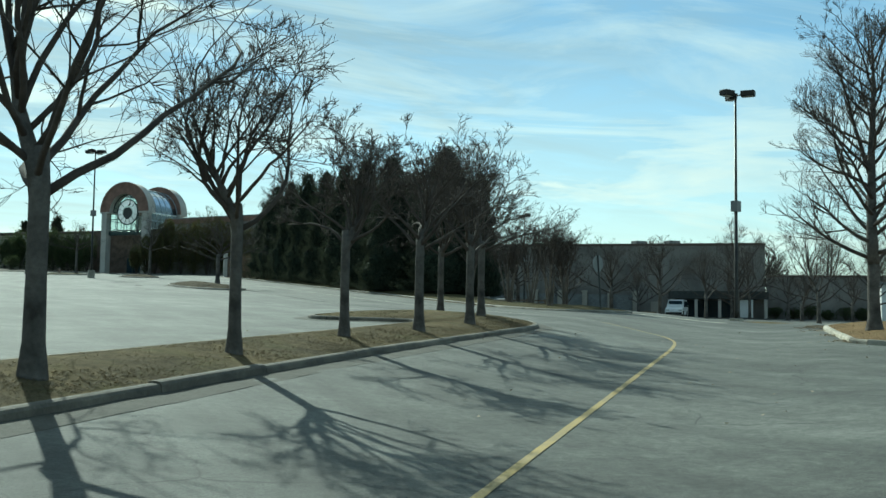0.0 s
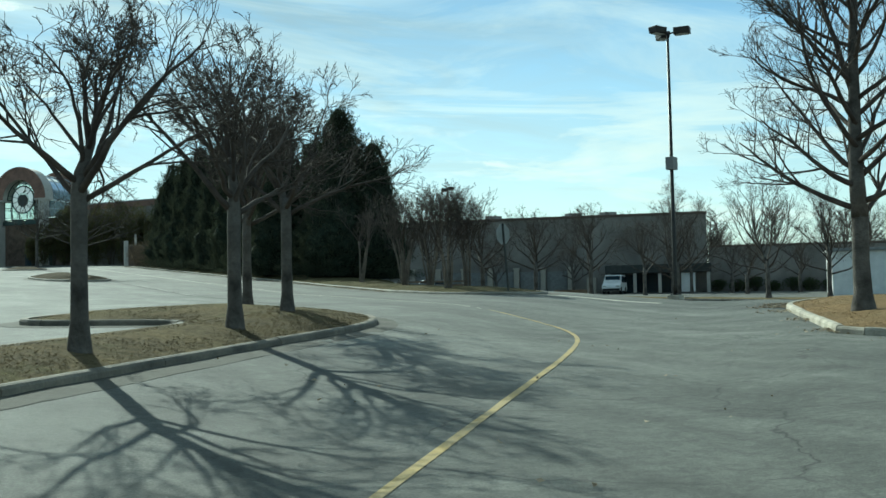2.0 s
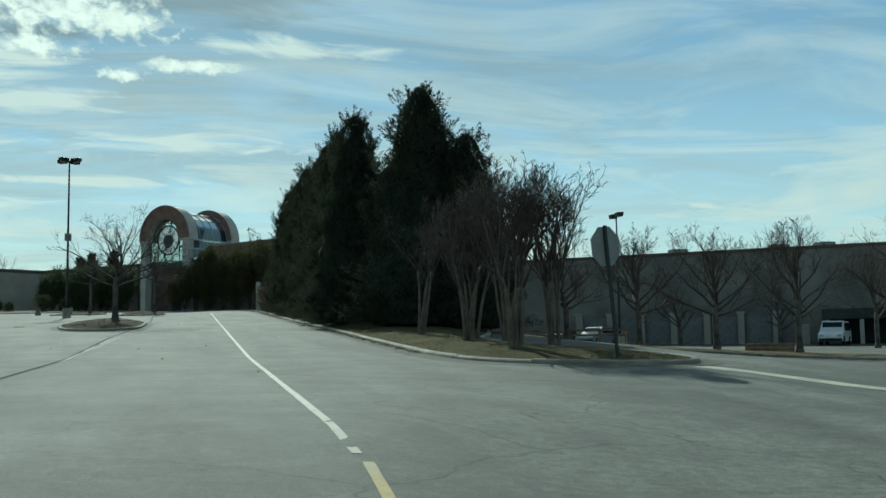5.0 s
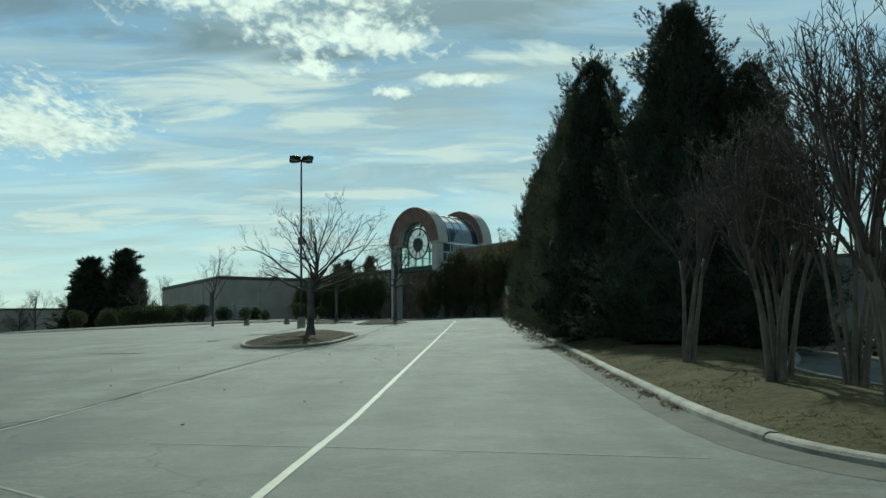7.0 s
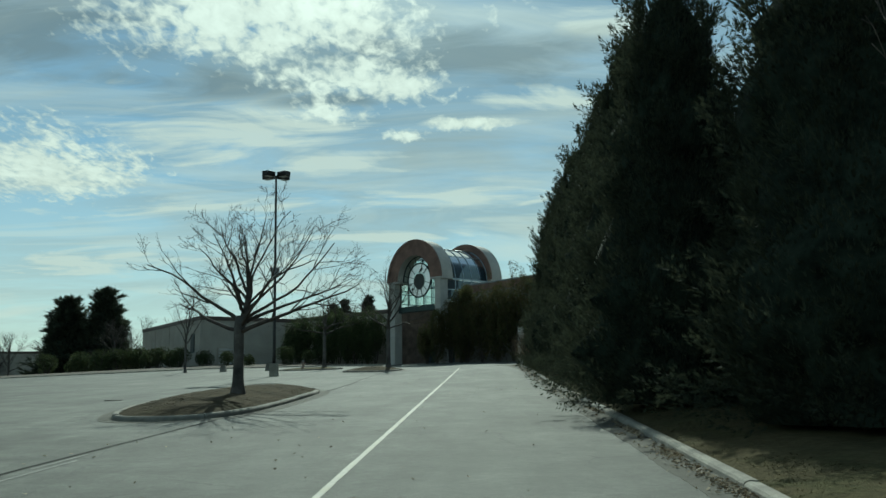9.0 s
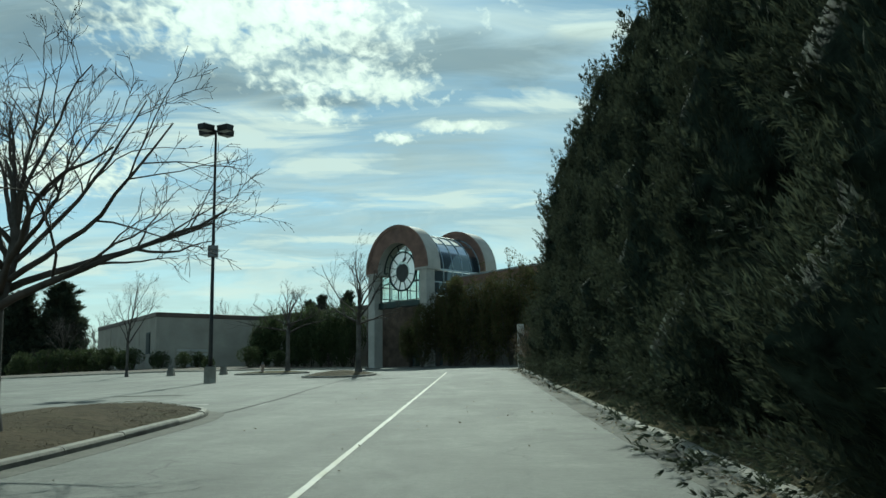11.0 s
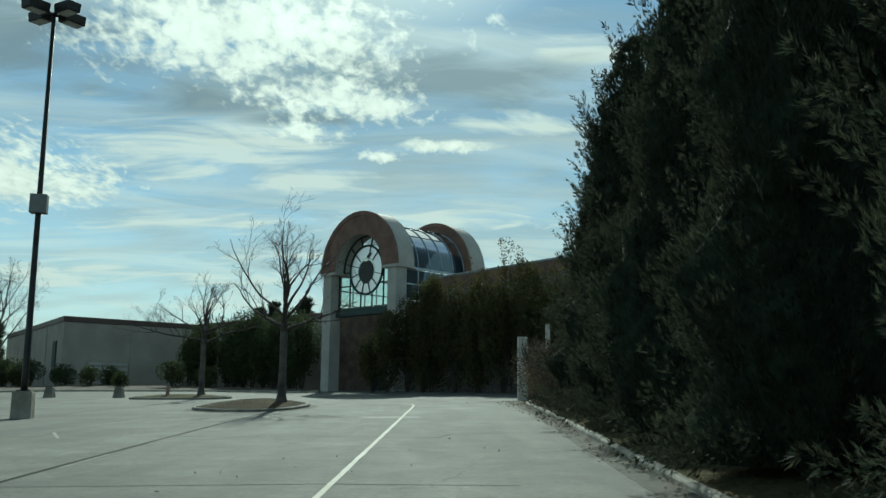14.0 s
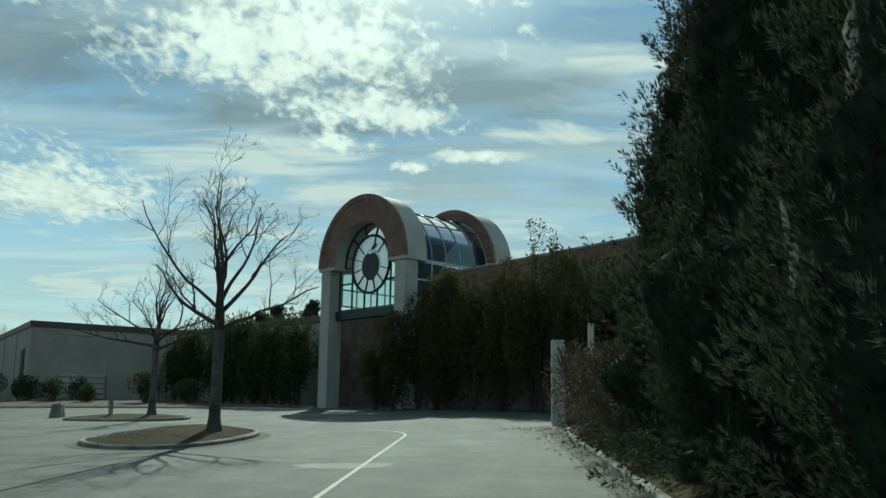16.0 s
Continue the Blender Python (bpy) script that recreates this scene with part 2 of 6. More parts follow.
def leaf_material(name, base, other, through_light=0.25, rough=0.8):
    """Foliage: colour by clump, some light through."""
    m = bpy.data.materials.new(name)
    m.use_nodes = True
    nt = m.node_tree
    b = nt.nodes["Principled BSDF"]
    ge = nt.nodes.new("ShaderNodeNewGeometry")
    tc = nt.nodes.new("ShaderNodeTexCoord")
    broad = noise_tex(nt, tc.outputs["Object"], 0.9, 3)
    col = mix_rgb(nt, ge.outputs["Random Per Island"], base, other)
    col = mix_rgb(nt, 1.0, col, ramp(nt, broad, [(0.3, 0.6), (0.7, 1.15)]), "MULTIPLY")
    nt.links.new(col, b.inputs["Base Color"])
    b.inputs["Roughness"].default_value, b.inputs["Specular IOR Level"].default_value = rough, 0.10
    if through_light:
        tl, mx = nt.nodes.new("ShaderNodeBsdfTranslucent"), nt.nodes.new("ShaderNodeMixShader")
        nt.links.new(col, tl.inputs[0])
        mx.inputs[0].default_value = through_light
        out = nt.nodes["Material Output"]
        nt.links.new(b.outputs[0], mx.inputs[1]), nt.links.new(tl.outputs[0], mx.inputs[2])
        nt.links.new(mx.outputs[0], out.inputs[0])
    return m


def turf_material(name, base, dark, green):
    """Dormant turf: thatch in fine tufts, bare and greener patches."""
    m = bpy.data.materials.new(name)
    m.use_nodes = True
    nt = m.node_tree
    b = nt.nodes["Principled BSDF"]
    vec = nt.nodes.new("ShaderNodeTexCoord").outputs["Object"]
    patch = noise_tex(nt, vec, 0.55, 5, 0.65, 0.5)
    tuft = noise_tex(nt, vec, 7.0, 5, 0.7, 0.4)
    blade = noise_tex(nt, vec, 70.0, 3, 0.7)
    col = mix_rgb(nt, ramp(nt, patch, [(0.34, 0.0), (0.62, 1.0)]), dark, base)
    col = mix_rgb(nt, ramp(nt, noise_tex(nt, vec, 0.8, 4, 0.6, 0.8), [(0.52, 0.0), (0.68, 0.55)]), col, green)
    col = mix_rgb(nt, 1.0, col, ramp(nt, tuft, [(0.3, 0.62), (0.7, 1.25)]), "MULTIPLY")
    col = mix_rgb(nt, 1.0, col, ramp(nt, blade, [(0.3, 0.60), (0.7, 1.30)]), "MULTIPLY")
    nt.links.new(col, b.inputs["Base Color"])
    b.inputs["Roughness"].default_value, b.inputs["Specular IOR Level"].default_value = 1.0, 0.05
    bn = nt.nodes.new("ShaderNodeBump")
    bn.inputs["Strength"].default_value, bn.inputs["Distance"].default_value = 0.8, 0.04
    nt.links.new(math_node(nt, "ADD", tuft, math_node(nt, "MULTIPLY", blade, 0.5)), bn.inputs["Height"])
    nt.links.new(bn.outputs[0], b.inputs["Normal"])
    return m


ASPHALT = asphalt_material()
CONCRETE = material("kerb_concrete", (0.33, 0.305, 0.25), 0.88, var=0.4, scale=1.6, fine=30, bump=0.5, per_object=0.3, tint=(0.17, 0.155, 0.125))
PALE_STONE = material("pale_cast_concrete", (0.50, 0.47, 0.42), 0.8, var=0.18, scale=0.7, fine=18, bump=0.2, tint=(0.41, 0.385, 0.34))
BROWN_STUCCO = material("red_brown_stucco", (0.25, 0.15, 0.115), 0.85, var=0.25, scale=0.9, fine=20, bump=0.25)
BEIGE_WALL = material("beige_block_wall", (0.40, 0.36, 0.30), 0.85, var=0.18, scale=0.35, fine=9, bump=0.25, tint=(0.32, 0.285, 0.235))
GREY_WALL = material("grey_stucco_wall", (0.235, 0.215, 0.19), 0.85, var=0.28, scale=0.25, fine=7, bump=0.2)
BRICK_DARK = material("dark_brown_brick", (0.16, 0.12, 0.095), 0.9, var=0.35, scale=1.2, fine=14, bump=0.5)
COPING = material("brown_metal_coping", (0.115, 0.082, 0.066), 0.5, metal=0.2, var=0.2, scale=0.6, fine=12, bump=0.05)
PALE_COPING = material("pale_grey_coping", (0.36, 0.38, 0.39), 0.85, var=0.2, scale=0.6, fine=12, bump=0.1, spec=0.2)
BLUE_METAL = material("pale_blue_metal", (0.36, 0.42, 0.46), 0.35, metal=0.6, var=0.15, scale=0.8, fine=10, bump=0.05)
DARK_FRAME = material("dark_green_metal", (0.035, 0.06, 0.058), 0.45, metal=0.5, var=0.2, scale=2, fine=20, bump=0.05)
LAMP_METAL = material("dark_bronze_metal", (0.055, 0.052, 0.048), 0.5, metal=0.7, var=0.3, scale=3, fine=30, bump=0.1)
BOX_METAL = material("grey_painted_metal", (0.22, 0.225, 0.22), 0.55, metal=0.2, var=0.2, scale=3, fine=25, bump=0.05)
LENS = material("lamp_lens", (0.45, 0.45, 0.42), 0.25, var=0.1, bump=0)
YELLOW = material("worn_yellow_paint", (0.42, 0.30, 0.10), 0.75, var=0.5, scale=2.2, fine=45, bump=0.3, tint=(0.30, 0.24, 0.12))
WHITE_LINE = material("worn_white_paint", (0.43, 0.405, 0.31), 0.75, var=0.35, scale=2.0, fine=45, bump=0.3, tint=(0.30, 0.288, 0.245))
FAINT_LINE = material("faded_white_paint", (0.25, 0.244, 0.22), 0.8, var=0.5, scale=2.5, fine=45, bump=0.3, tint=(0.18, 0.176, 0.16))
TAR = material("black_tar_seal", (0.055, 0.054, 0.050), 0.95, var=0.4, scale=3, fine=30, bump=0.3, spec=0.05)
TURF = turf_material("dormant_turf", (0.188, 0.146, 0.078), (0.105, 0.086, 0.052), (0.125, 0.118, 0.055))
TAN_TURF = turf_material("tan_dormant_turf", (0.27, 0.182, 0.094), (0.185, 0.13, 0.07), (0.2, 0.155, 0.08))
OLIVE_TURF = turf_material("olive_dormant_turf", (0.128, 0.106, 0.056), (0.082, 0.073, 0.038), (0.075, 0.082, 0.034))
BARK = material("grey_bark", (0.150, 0.135, 0.118), 0.95, var=0.4, scale=2.2, fine=22, bump=0.9, spec=0.15)
TWIG = material("dark_twig_bark", (0.105, 0.088, 0.075), 0.95, var=0.3, scale=3, fine=25, bump=0.3, spec=0.15)
PALE_BARK = material("smooth_tan_bark", (0.17, 0.138, 0.105), 0.75, var=0.35, scale=2.5, fine=12, bump=0.3)
NEEDLE = leaf_material("cypress_foliage", (0.043, 0.055, 0.040), (0.080, 0.087, 0.053), 0.34)
# Tone of the crown cores, darkened for the shade inside the foliage
NEEDLE_IN = material("shaded_cypress_core", (0.038, 0.050, 0.035), 1.0, var=0.5, scale=3, fine=16, bump=1.0, spec=0.05)
SHRUB = leaf_material("evergreen_shrub_foliage", (0.045, 0.072, 0.032), (0.110, 0.120, 0.055), 0.32)
RUSSET = leaf_material("russet_shrub_foliage", (0.125, 0.092, 0.045), (0.075, 0.095, 0.036), 0.35)
STRAW = leaf_material("dry_grass_blades", (0.20, 0.158, 0.090), (0.14, 0.116, 0.062), 0.25)
TAN_STRAW = leaf_material("tan_grass_blades", (0.29, 0.20, 0.105), (0.21, 0.155, 0.08), 0.2)
OLIVE_STRAW = leaf_material("olive_grass_blades", (0.145, 0.121, 0.062), (0.090, 0.093, 0.042), 0.3)
BROWN_STRAW = leaf_material("brown_grass_blades", (0.115, 0.09, 0.055), (0.08, 0.066, 0.036), 0.15)
BROWN_TURF = turf_material("brown_dormant_turf", (0.105, 0.082, 0.052), (0.068, 0.055, 0.034), (0.075, 0.07, 0.036))
DRY_FOLIAGE = leaf_material("dry_shrub_foliage", (0.085, 0.066, 0.042), (0.24, 0.18, 0.12), 0.15)
DRY_LEAF = leaf_material("dry_leaves", (0.17, 0.125, 0.075), (0.42, 0.35, 0.24), 0.1)
MULCH = material("brown_mulch", (0.095, 0.068, 0.045), 1.0, var=0.5, scale=2, fine=28, bump=1.0)
CLEAR_GLASS = glass_material("clear_green_glass", (0.62, 0.80, 0.70), 0.92, 0.03, 1.3)
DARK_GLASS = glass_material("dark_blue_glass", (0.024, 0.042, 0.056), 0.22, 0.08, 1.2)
PALE_KERB = material("pale_kerb_concrete", (0.50, 0.455, 0.365), 0.9, var=0.4, scale=1.4, fine=30, bump=0.6, per_object=0.2, tint=(0.30, 0.27, 0.21))
STRIP_KERB = material("worn_kerb_concrete", (0.43, 0.40, 0.33), 0.9, var=0.45, scale=1.2, fine=30, bump=0.6, per_object=0.3, tint=(0.22, 0.20, 0.165))
GUTTER = material("stained_gutter_concrete", (0.128, 0.122, 0.102), 0.95, var=0.5, scale=1.6, fine=30, bump=0.6, tint=(0.082, 0.076, 0.060), spec=0.2)
# Dirty brown kerb whose colour also carries shade on its sunless face
SHADED_DIRTY_KERB = material("shaded_dirty_kerb_concrete", (0.27, 0.235, 0.18), 0.9, var=0.45, scale=1.4, fine=30, bump=0.6, per_object=0.35, tint=(0.115, 0.105, 0.085))
PATCH = material("pale_worn_asphalt", (0.20, 0.195, 0.17), 0.85, var=0.45, scale=1.4, fine=45, bump=0.4, tint=(0.17, 0.165, 0.15))
EMBLEM = material("dark_emblem_paint", (0.055, 0.06, 0.055), 0.6, var=0.2, bump=0)
FROST = glass_material("frosted_white_glass", (0.62, 0.66, 0.62), 0.45, 0.3)
SIGN_BACK = material("bare_aluminium", (0.25, 0.26, 0.26), 0.5, metal=0.55, var=0.15, scale=2, fine=20, bump=0.05)
SIGN_RED = material("sign_red", (0.45, 0.03, 0.03), 0.5, var=0.1, bump=0)
POST_STEEL = material("dull_green_steel", (0.06, 0.065, 0.06), 0.7, metal=0.3, var=0.25, scale=4, fine=30, bump=0.1)
STEEL = material("galvanised_steel", (0.20, 0.20, 0.20), 0.55, metal=0.6, var=0.25, scale=4, fine=30, bump=0.1)
WHITE_PAINT = material("white_paint", (0.72, 0.72, 0.70), 0.5, var=0.1, scale=1, fine=10, bump=0.05)
CAR_DARK = material("dark_car_paint", (0.045, 0.05, 0.06), 0.3, metal=0.3, var=0.1, bump=0)
SILVER = material("silver_car_paint", (0.36, 0.37, 0.38), 0.35, metal=0.5, var=0.08, bump=0)
HYDRANT = material("faded_red_paint", (0.40, 0.26, 0.21), 0.6, var=0.35, scale=6, fine=40, bump=0.2, tint=(0.36, 0.28, 0.22))
RUBBER = material("black_rubber", (0.02, 0.02, 0.02), 0.85, var=0.2, bump=0.1)
WOOD = material("weathered_wood", (0.24, 0.17, 0.11), 0.85, var=0.35, scale=2, fine=24, bump=0.4)

# ---- mesh helpers ----


def clamp(v, a=0.0, b=1.0):
    return min(max(v, a), b)


def gz(x, y):
    """Height of the ground: the lots climb gently towards the mall."""
    x, y = clamp(x, -80, 100), clamp(y, -110, 125)
    u, v = x / 50, y / 50
    z = 0.0504 + 0.2146 * u + 2.4244 * v + 0.7257 * u * v - 0.1175 * u * u - 0.0102 * v * v
    z -= 4.0 * (1 - math.exp(-max(0.0, x - 8) / 9)) * max(0.0, (y + 45) / 95)
    z += 0.7 * clamp((-8 - x) / 20) * clamp((y - 70) / 35)
    s = -0.75 * (x + 14) + 0.66 * (y + 53.7)
    k = clamp((-20 - y) / 15)
    a, b = clamp((s - 0.3) / 4.2), clamp((-s - 1.6) / 2.4)
    return z + k * (0.25 * a * a * (3 - 2 * a) + 0.22 * b * b * (3 - 2 * b))


def ground_z(x, y):
    """Height of the ground sheet itself, between the corners of its cells."""
    if not (-80 < x < 100 and -110 < y < 125):
        return gz(x, y)
    i, j = math.floor((x + 80) / 1.25), math.floor((y + 110) / 1.25)
    x0, y0 = -80 + i * 1.25, -110 + j * 1.25
    u, v = (x - x0) / 1.25, (y - y0) / 1.25
    a, b = gz(x0, y0) * (1 - u) + gz(x0 + 1.25, y0) * u, gz(x0, y0 + 1.25) * (1 - u) + gz(x0 + 1.25, y0 + 1.25) * u
    return a * (1 - v) + b * v


def mesh_of(name, verts, faces, mats, smooth=False, slots=None):
    me = bpy.data.meshes.new(name)
    me.from_pydata([tuple(v) for v in verts], [], faces)
    for m in (mats if isinstance(mats, (list, tuple)) else [mats]):
        me.materials.append(m)
    if slots:
        me.polygons.foreach_set("material_index", slots)
    if smooth:
        me.polygons.foreach_set("use_smooth", [True] * len(me.polygons))
    me.update()
    return me


def bm_mesh(name, bm, mats, smooth=False):
    me = bpy.data.meshes.new(name)
    bm.normal_update()
    bm.to_mesh(me)
    bm.free()
    for m in (mats if isinstance(mats, (list, tuple)) else [mats]):
        me.materials.append(m)
    if smooth:
        me.polygons.foreach_set("use_smooth", [True] * len(me.polygons))
    return me


def part(name, data, mat=None, parent=None, label="", smooth=False):
    """Links a bmesh or a mesh as one object under a thing or a part."""
    me = data if isinstance(data, bpy.types.Mesh) else bm_mesh(name, data, mat, smooth)
    ob = new(name, me)
    ob.parent = parent
    return tagged(ob, label) if label else ob


def empty(name, m, label, category, group="", kind=""):
    ob = new(name)
    ob.matrix_world = m
    ob.empty_display_size = 0.2
    return tagged(ob, label, category, group, kind)


def box(bm, x0, x1, y0, y1, z0, z1, bevel=0.0):
    v = [bm.verts.new(p) for p in ((x0, y0, z0), (x1, y0, z0), (x1, y1, z0), (x0, y1, z0),
                                   (x0, y0, z1), (x1, y0, z1), (x1, y1, z1), (x0, y1, z1))]
    fs = [bm.faces.new([v[i] for i in f]) for f in ((3, 2, 1, 0), (4, 5, 6, 7), (0, 1, 5, 4), (1, 2, 6, 5), (2, 3, 7, 6), (3, 0, 4, 7))]
    if bevel:
        es = list({e for f in fs for e in f.edges})
        bmesh.ops.bevel(bm, geom=es, offset=bevel, segments=2, affect="EDGES", profile=0.5)
    return bm


def boxed(x0, x1, y0, y1, z0, z1, bevel=0.0):
    return box(bmesh.new(), x0, x1, y0, y1, z0, z1, bevel)


def tube(V, F, pts, radii, sides):
    """A tapered tube along points, added to lists of vertices and faces."""
    base, prev = len(V), None
    n = len(pts)
    for i in range(n):
        d = (pts[min(i + 1, n - 1)] - pts[max(i - 1, 0)])
        d = d.normalized() if d.length > 1e-6 else Vector((0, 0, 1))
        if prev is None:
            a = d.orthogonal().normalized()
        else:
            a = (prev - d * prev.dot(d))
            a = a.normalized() if a.length > 1e-6 else d.orthogonal().normalized()
        prev = a
        b = d.cross(a)
        for k in range(sides):
            w = 2 * math.pi * k / sides
            V.append(pts[i] + (a * math.cos(w) + b * math.sin(w)) * radii[i])
    for i in range(n - 1):
        for k in range(sides):
            k2 = (k + 1) % sides
            F.append((base + i * sides + k, base + i * sides + k2, base + (i + 1) * sides + k2, base + (i + 1) * sides + k))
    F.append(tuple(base + (n - 1) * sides + k for k in range(sides)))
    F.append(tuple(base + k for k in reversed(range(sides))))


def tube_mesh(name, pts, radii, sides, mat, smooth=True):
    V, F = [], []
    tube(V, F, [Vector(p) for p in pts], radii, sides)
    return mesh_of(name, V, F, mat, smooth)


def chaikin(pts, n=2, closed=True):
    for _ in range(n):
        out = []
        m = len(pts)
        for i in range(m if closed else m - 1):
            a, b = Vector(pts[i]), Vector(pts[(i + 1) % m])
            out += [a * 0.75 + b * 0.25, a * 0.25 + b * 0.75]
        if not closed:
            out = [Vector(pts[0])] + out + [Vector(pts[-1])]
        pts = out
    return [Vector(p) for p in pts]


def inside(p, poly):
    x, y, c = p[0], p[1], False
    j = len(poly) - 1
    for i in range(len(poly)):
        xi, yi, xj, yj = poly[i][0], poly[i][1], poly[j][0], poly[j][1]
        if (yi > y) != (yj > y) and x < (xj - xi) * (y - yi) / (yj - yi) + xi:
            c = not c
        j = i
    return c


def edge_dist(p, poly):
    best = 1e9
    for i in range(len(poly)):
        a, b = poly[i], poly[(i + 1) % len(poly)]
        ab = (b[0] - a[0], b[1] - a[1])
        t = clamp(((p[0] - a[0]) * ab[0] + (p[1] - a[1]) * ab[1]) / (ab[0] ** 2 + ab[1] ** 2 + 1e-9))
        best = min(best, math.hypot(a[0] + ab[0] * t - p[0], a[1] + ab[1] * t - p[1]))
    return best


def ribbon(name, pts, width, mat, label, category="road marking", lift=0.011, close=False, step=0.6):
    """A painted line on the ground along points, with slightly uneven edges."""
    line = [Vector((p[0], p[1])) for p in pts]
    dense = [line[0]]
    for a, b in zip(line, line[1:]):
        k = max(1, int((b - a).length / step))
        dense += [a.lerp(b, (i + 1) / k) for i in range(k)]
    V, F = [], []
    for i, p in enumerate(dense):
        d = (dense[min(i + 1, len(dense) - 1)] - dense[max(i - 1, 0)]).normalized()
        nrm = Vector((-d.y, d.x))
        for s in (-1, 1):
            q = p + nrm * s * width * 0.5 * random.uniform(0.9, 1.08)
            V.append((q.x, q.y, ground_z(q.x, q.y) + lift * 0.45))
        if i:
            F.append((2 * i - 2, 2 * i, 2 * i + 1, 2 * i - 1))
    ob = new(name, mesh_of(name, V, F, mat))
    return tagged(ob, label, category, kind="structure")


# ---- ground ----


def build_ground():
    def axis(a, b, lo, hi, step):
        far = [30, 80, 200, 500, 1200, 2500]
        n = int(round((hi - lo) / step))
        return [lo - f for f in reversed(far)] + [lo + step * i for i in range(n + 1)] + [hi + f for f in far]
    xs, ys = axis(0, 0, -80, 100, 1.25), axis(0, 0, -110, 125, 1.25)
    V = [(x, y, gz(x, y)) for y in ys for x in xs]
    w = len(xs)
    F = [(j * w + i, j * w + i + 1, (j + 1) * w + i + 1, (j + 1) * w + i) for j in range(len(ys) - 1) for i in range(w - 1)]
    return tagged(new("ground", mesh_of("ground", V, F, ASPHALT, True)), "aged grey asphalt of road and parking lots", "ground", kind="structure")


build_ground()

ribbon("yellow_line", chaikin([(-30, -72.6), (-18.6, -59.1), (-14, -53.7), (-10, -49), (-7.5, -46.1), (-5.35, -43.4), (-4.3, -41.4), (-3.75, -39.2), (-3.55, -36.8)], 2, False),
       0.085, YELLOW, "worn yellow lane line curving on asphalt")
ribbon("white_line", [(-3.57, -36.5)] + [(-3.47 + 0.0335 * (y + 33.5), y) for y in range(-33, 57, 3)] + chaikin([(-0.46, 56.5), (-0.38, 58.8), (-0.62, 60.4), (-1.3, 61.8), (-2.2, 62.6)], 2, False),
       0.085, WHITE_LINE, "worn white lane line along the drive")
ribbon("stop_bar", [(4.3, -25.5), (5.0, -29.0), (5.6, -32)], 0.45, WHITE_LINE, "white stop bar at the side road")


def blot(name, cx, cy, rx, ry, mat, label, seed):
    """An uneven patch lying on the asphalt."""
    V = [(cx, cy, ground_z(cx, cy) + 0.004)]
    for i in range(72):
        a = 2 * math.pi * i / 72
        k = 1 + 0.30 * noise.noise((math.cos(a) * 2.2, math.sin(a) * 2.2, seed)) + 0.16 * noise.noise((math.cos(a) * 9, math.sin(a) * 9, seed + 4))
        c, s = math.cos(a), math.sin(a)
        c, s = math.copysign(abs(c) ** 0.6, c), math.copysign(abs(s) ** 0.6, s)
        x, y = cx + rx * c * k, cy + ry * s * k
        V.append((x, y, ground_z(x, y) + 0.004))
    F = [(0, 1 + i, 1 + (i + 1) % 72) for i in range(72)]
    return tagged(new(name, mesh_of(name, V, F, mat)), label, "asphalt patch", kind="structure")


ribbon("tar_crack", [(-6, 38.5), (-3.6, 38.3), (-2.25, 38.1), (-0.55, 37.7), (0.17, 37.75), (0.5, 39.0), (2.3, 38.9), (3.3, 39.1)], 0.035, TAR, "thin kinked crack across the lane", "seam", 0.008)
blot("worn_patch", -1.1, 47.5, 0.95, 0.65, PATCH, "pale worn patch of asphalt in the lane", 1.0)
blot("dark_stain", -10.9, 30.5, 1.3, 0.35, TAR, "dark patch on the asphalt", 2.0)
blot("dark_stain", -12.6, 1.2, 0.9, 0.3, TAR, "dark patch on the asphalt", 3.0)
ribbon("cross_bar", [(-1.5, 47.6), (-0.25, 47.3)], 0.10, FAINT_LINE, "faded white bar across the lane", lift=0.014)
ribbon("island_marking", [(-11.0, 22.2), (-7.1, 22.8)], 0.5, FAINT_LINE, "faded white paint beside the planted island")
ribbon("tar_seam", [(-7.6, -34), (-7.0, -19), (-6.75, -6), (-6.3, 4), (-5.7, 20), (-5.6, 26), (-5.68, 32), (-5.7, 42), (-5.6, 52)], 0.085, TAR, "dark sealed seam in the asphalt", "seam", 0.009)
for x0, y0, x1, y1 in ((-7.0, -21, -6.9, -17), (-6.88, -15.6, -6.79, -12.8), (-6.74, -11.5, -6.6, -7.6), (-6.62, -6.2, -6.55, -4.4), (-5.5, 21, -5.52, 23), (-5.55, 31, -5.58, 33.5), (-5.62, 37, -5.6, 38.5)):
    ribbon("seam_line", [(x0, y0), (x1, y1)], 0.06, FAINT_LINE, "faded white fleck of paint beside the seam", "road marking", 0.013)
ribbon("joint_line", [(-4.8, -22.3), (-2.5, -22.95), (-1.2, -23.4), (0.3, -23.9)], 0.05, PATCH, "pale worn joint across the lane", "seam", 0.008)
ribbon("seam_line", [(-8.0, -20.8), (-7.0, -19.4), (-6.7, -13.5), (-6.4, -5.2)], 0.05, FAINT_LINE, "pale faded line beside the tar seam", "road marking", 0.012)
ribbon("joint_line", [(-6.2, -24.0), (-4.2, -26.0), (-3.3, -27.0), (-1.95, -28.3), (-1.05, -29.2), (0.4, -30.6)], 0.045, PATCH, "pale worn joint across the lane", "seam", 0.008)


def crack(x, y, ang, length, seed, width=0.013):
    """A wandering crack with sharp turns."""
    rng, pts, a = random.Random(seed), [(x, y)], radians(ang)
    for k in range(int(length / 0.22)):
        a += rng.gauss(0, 0.42) - 0.5 * (a - radians(ang))
        x, y = x + 0.22 * math.cos(a), y + 0.22 * math.sin(a)
        pts.append((x, y))
    return ribbon("asphalt_crack", pts, width, TAR, "thin wandering crack in the asphalt", "crack", 0.010, step=0.2)


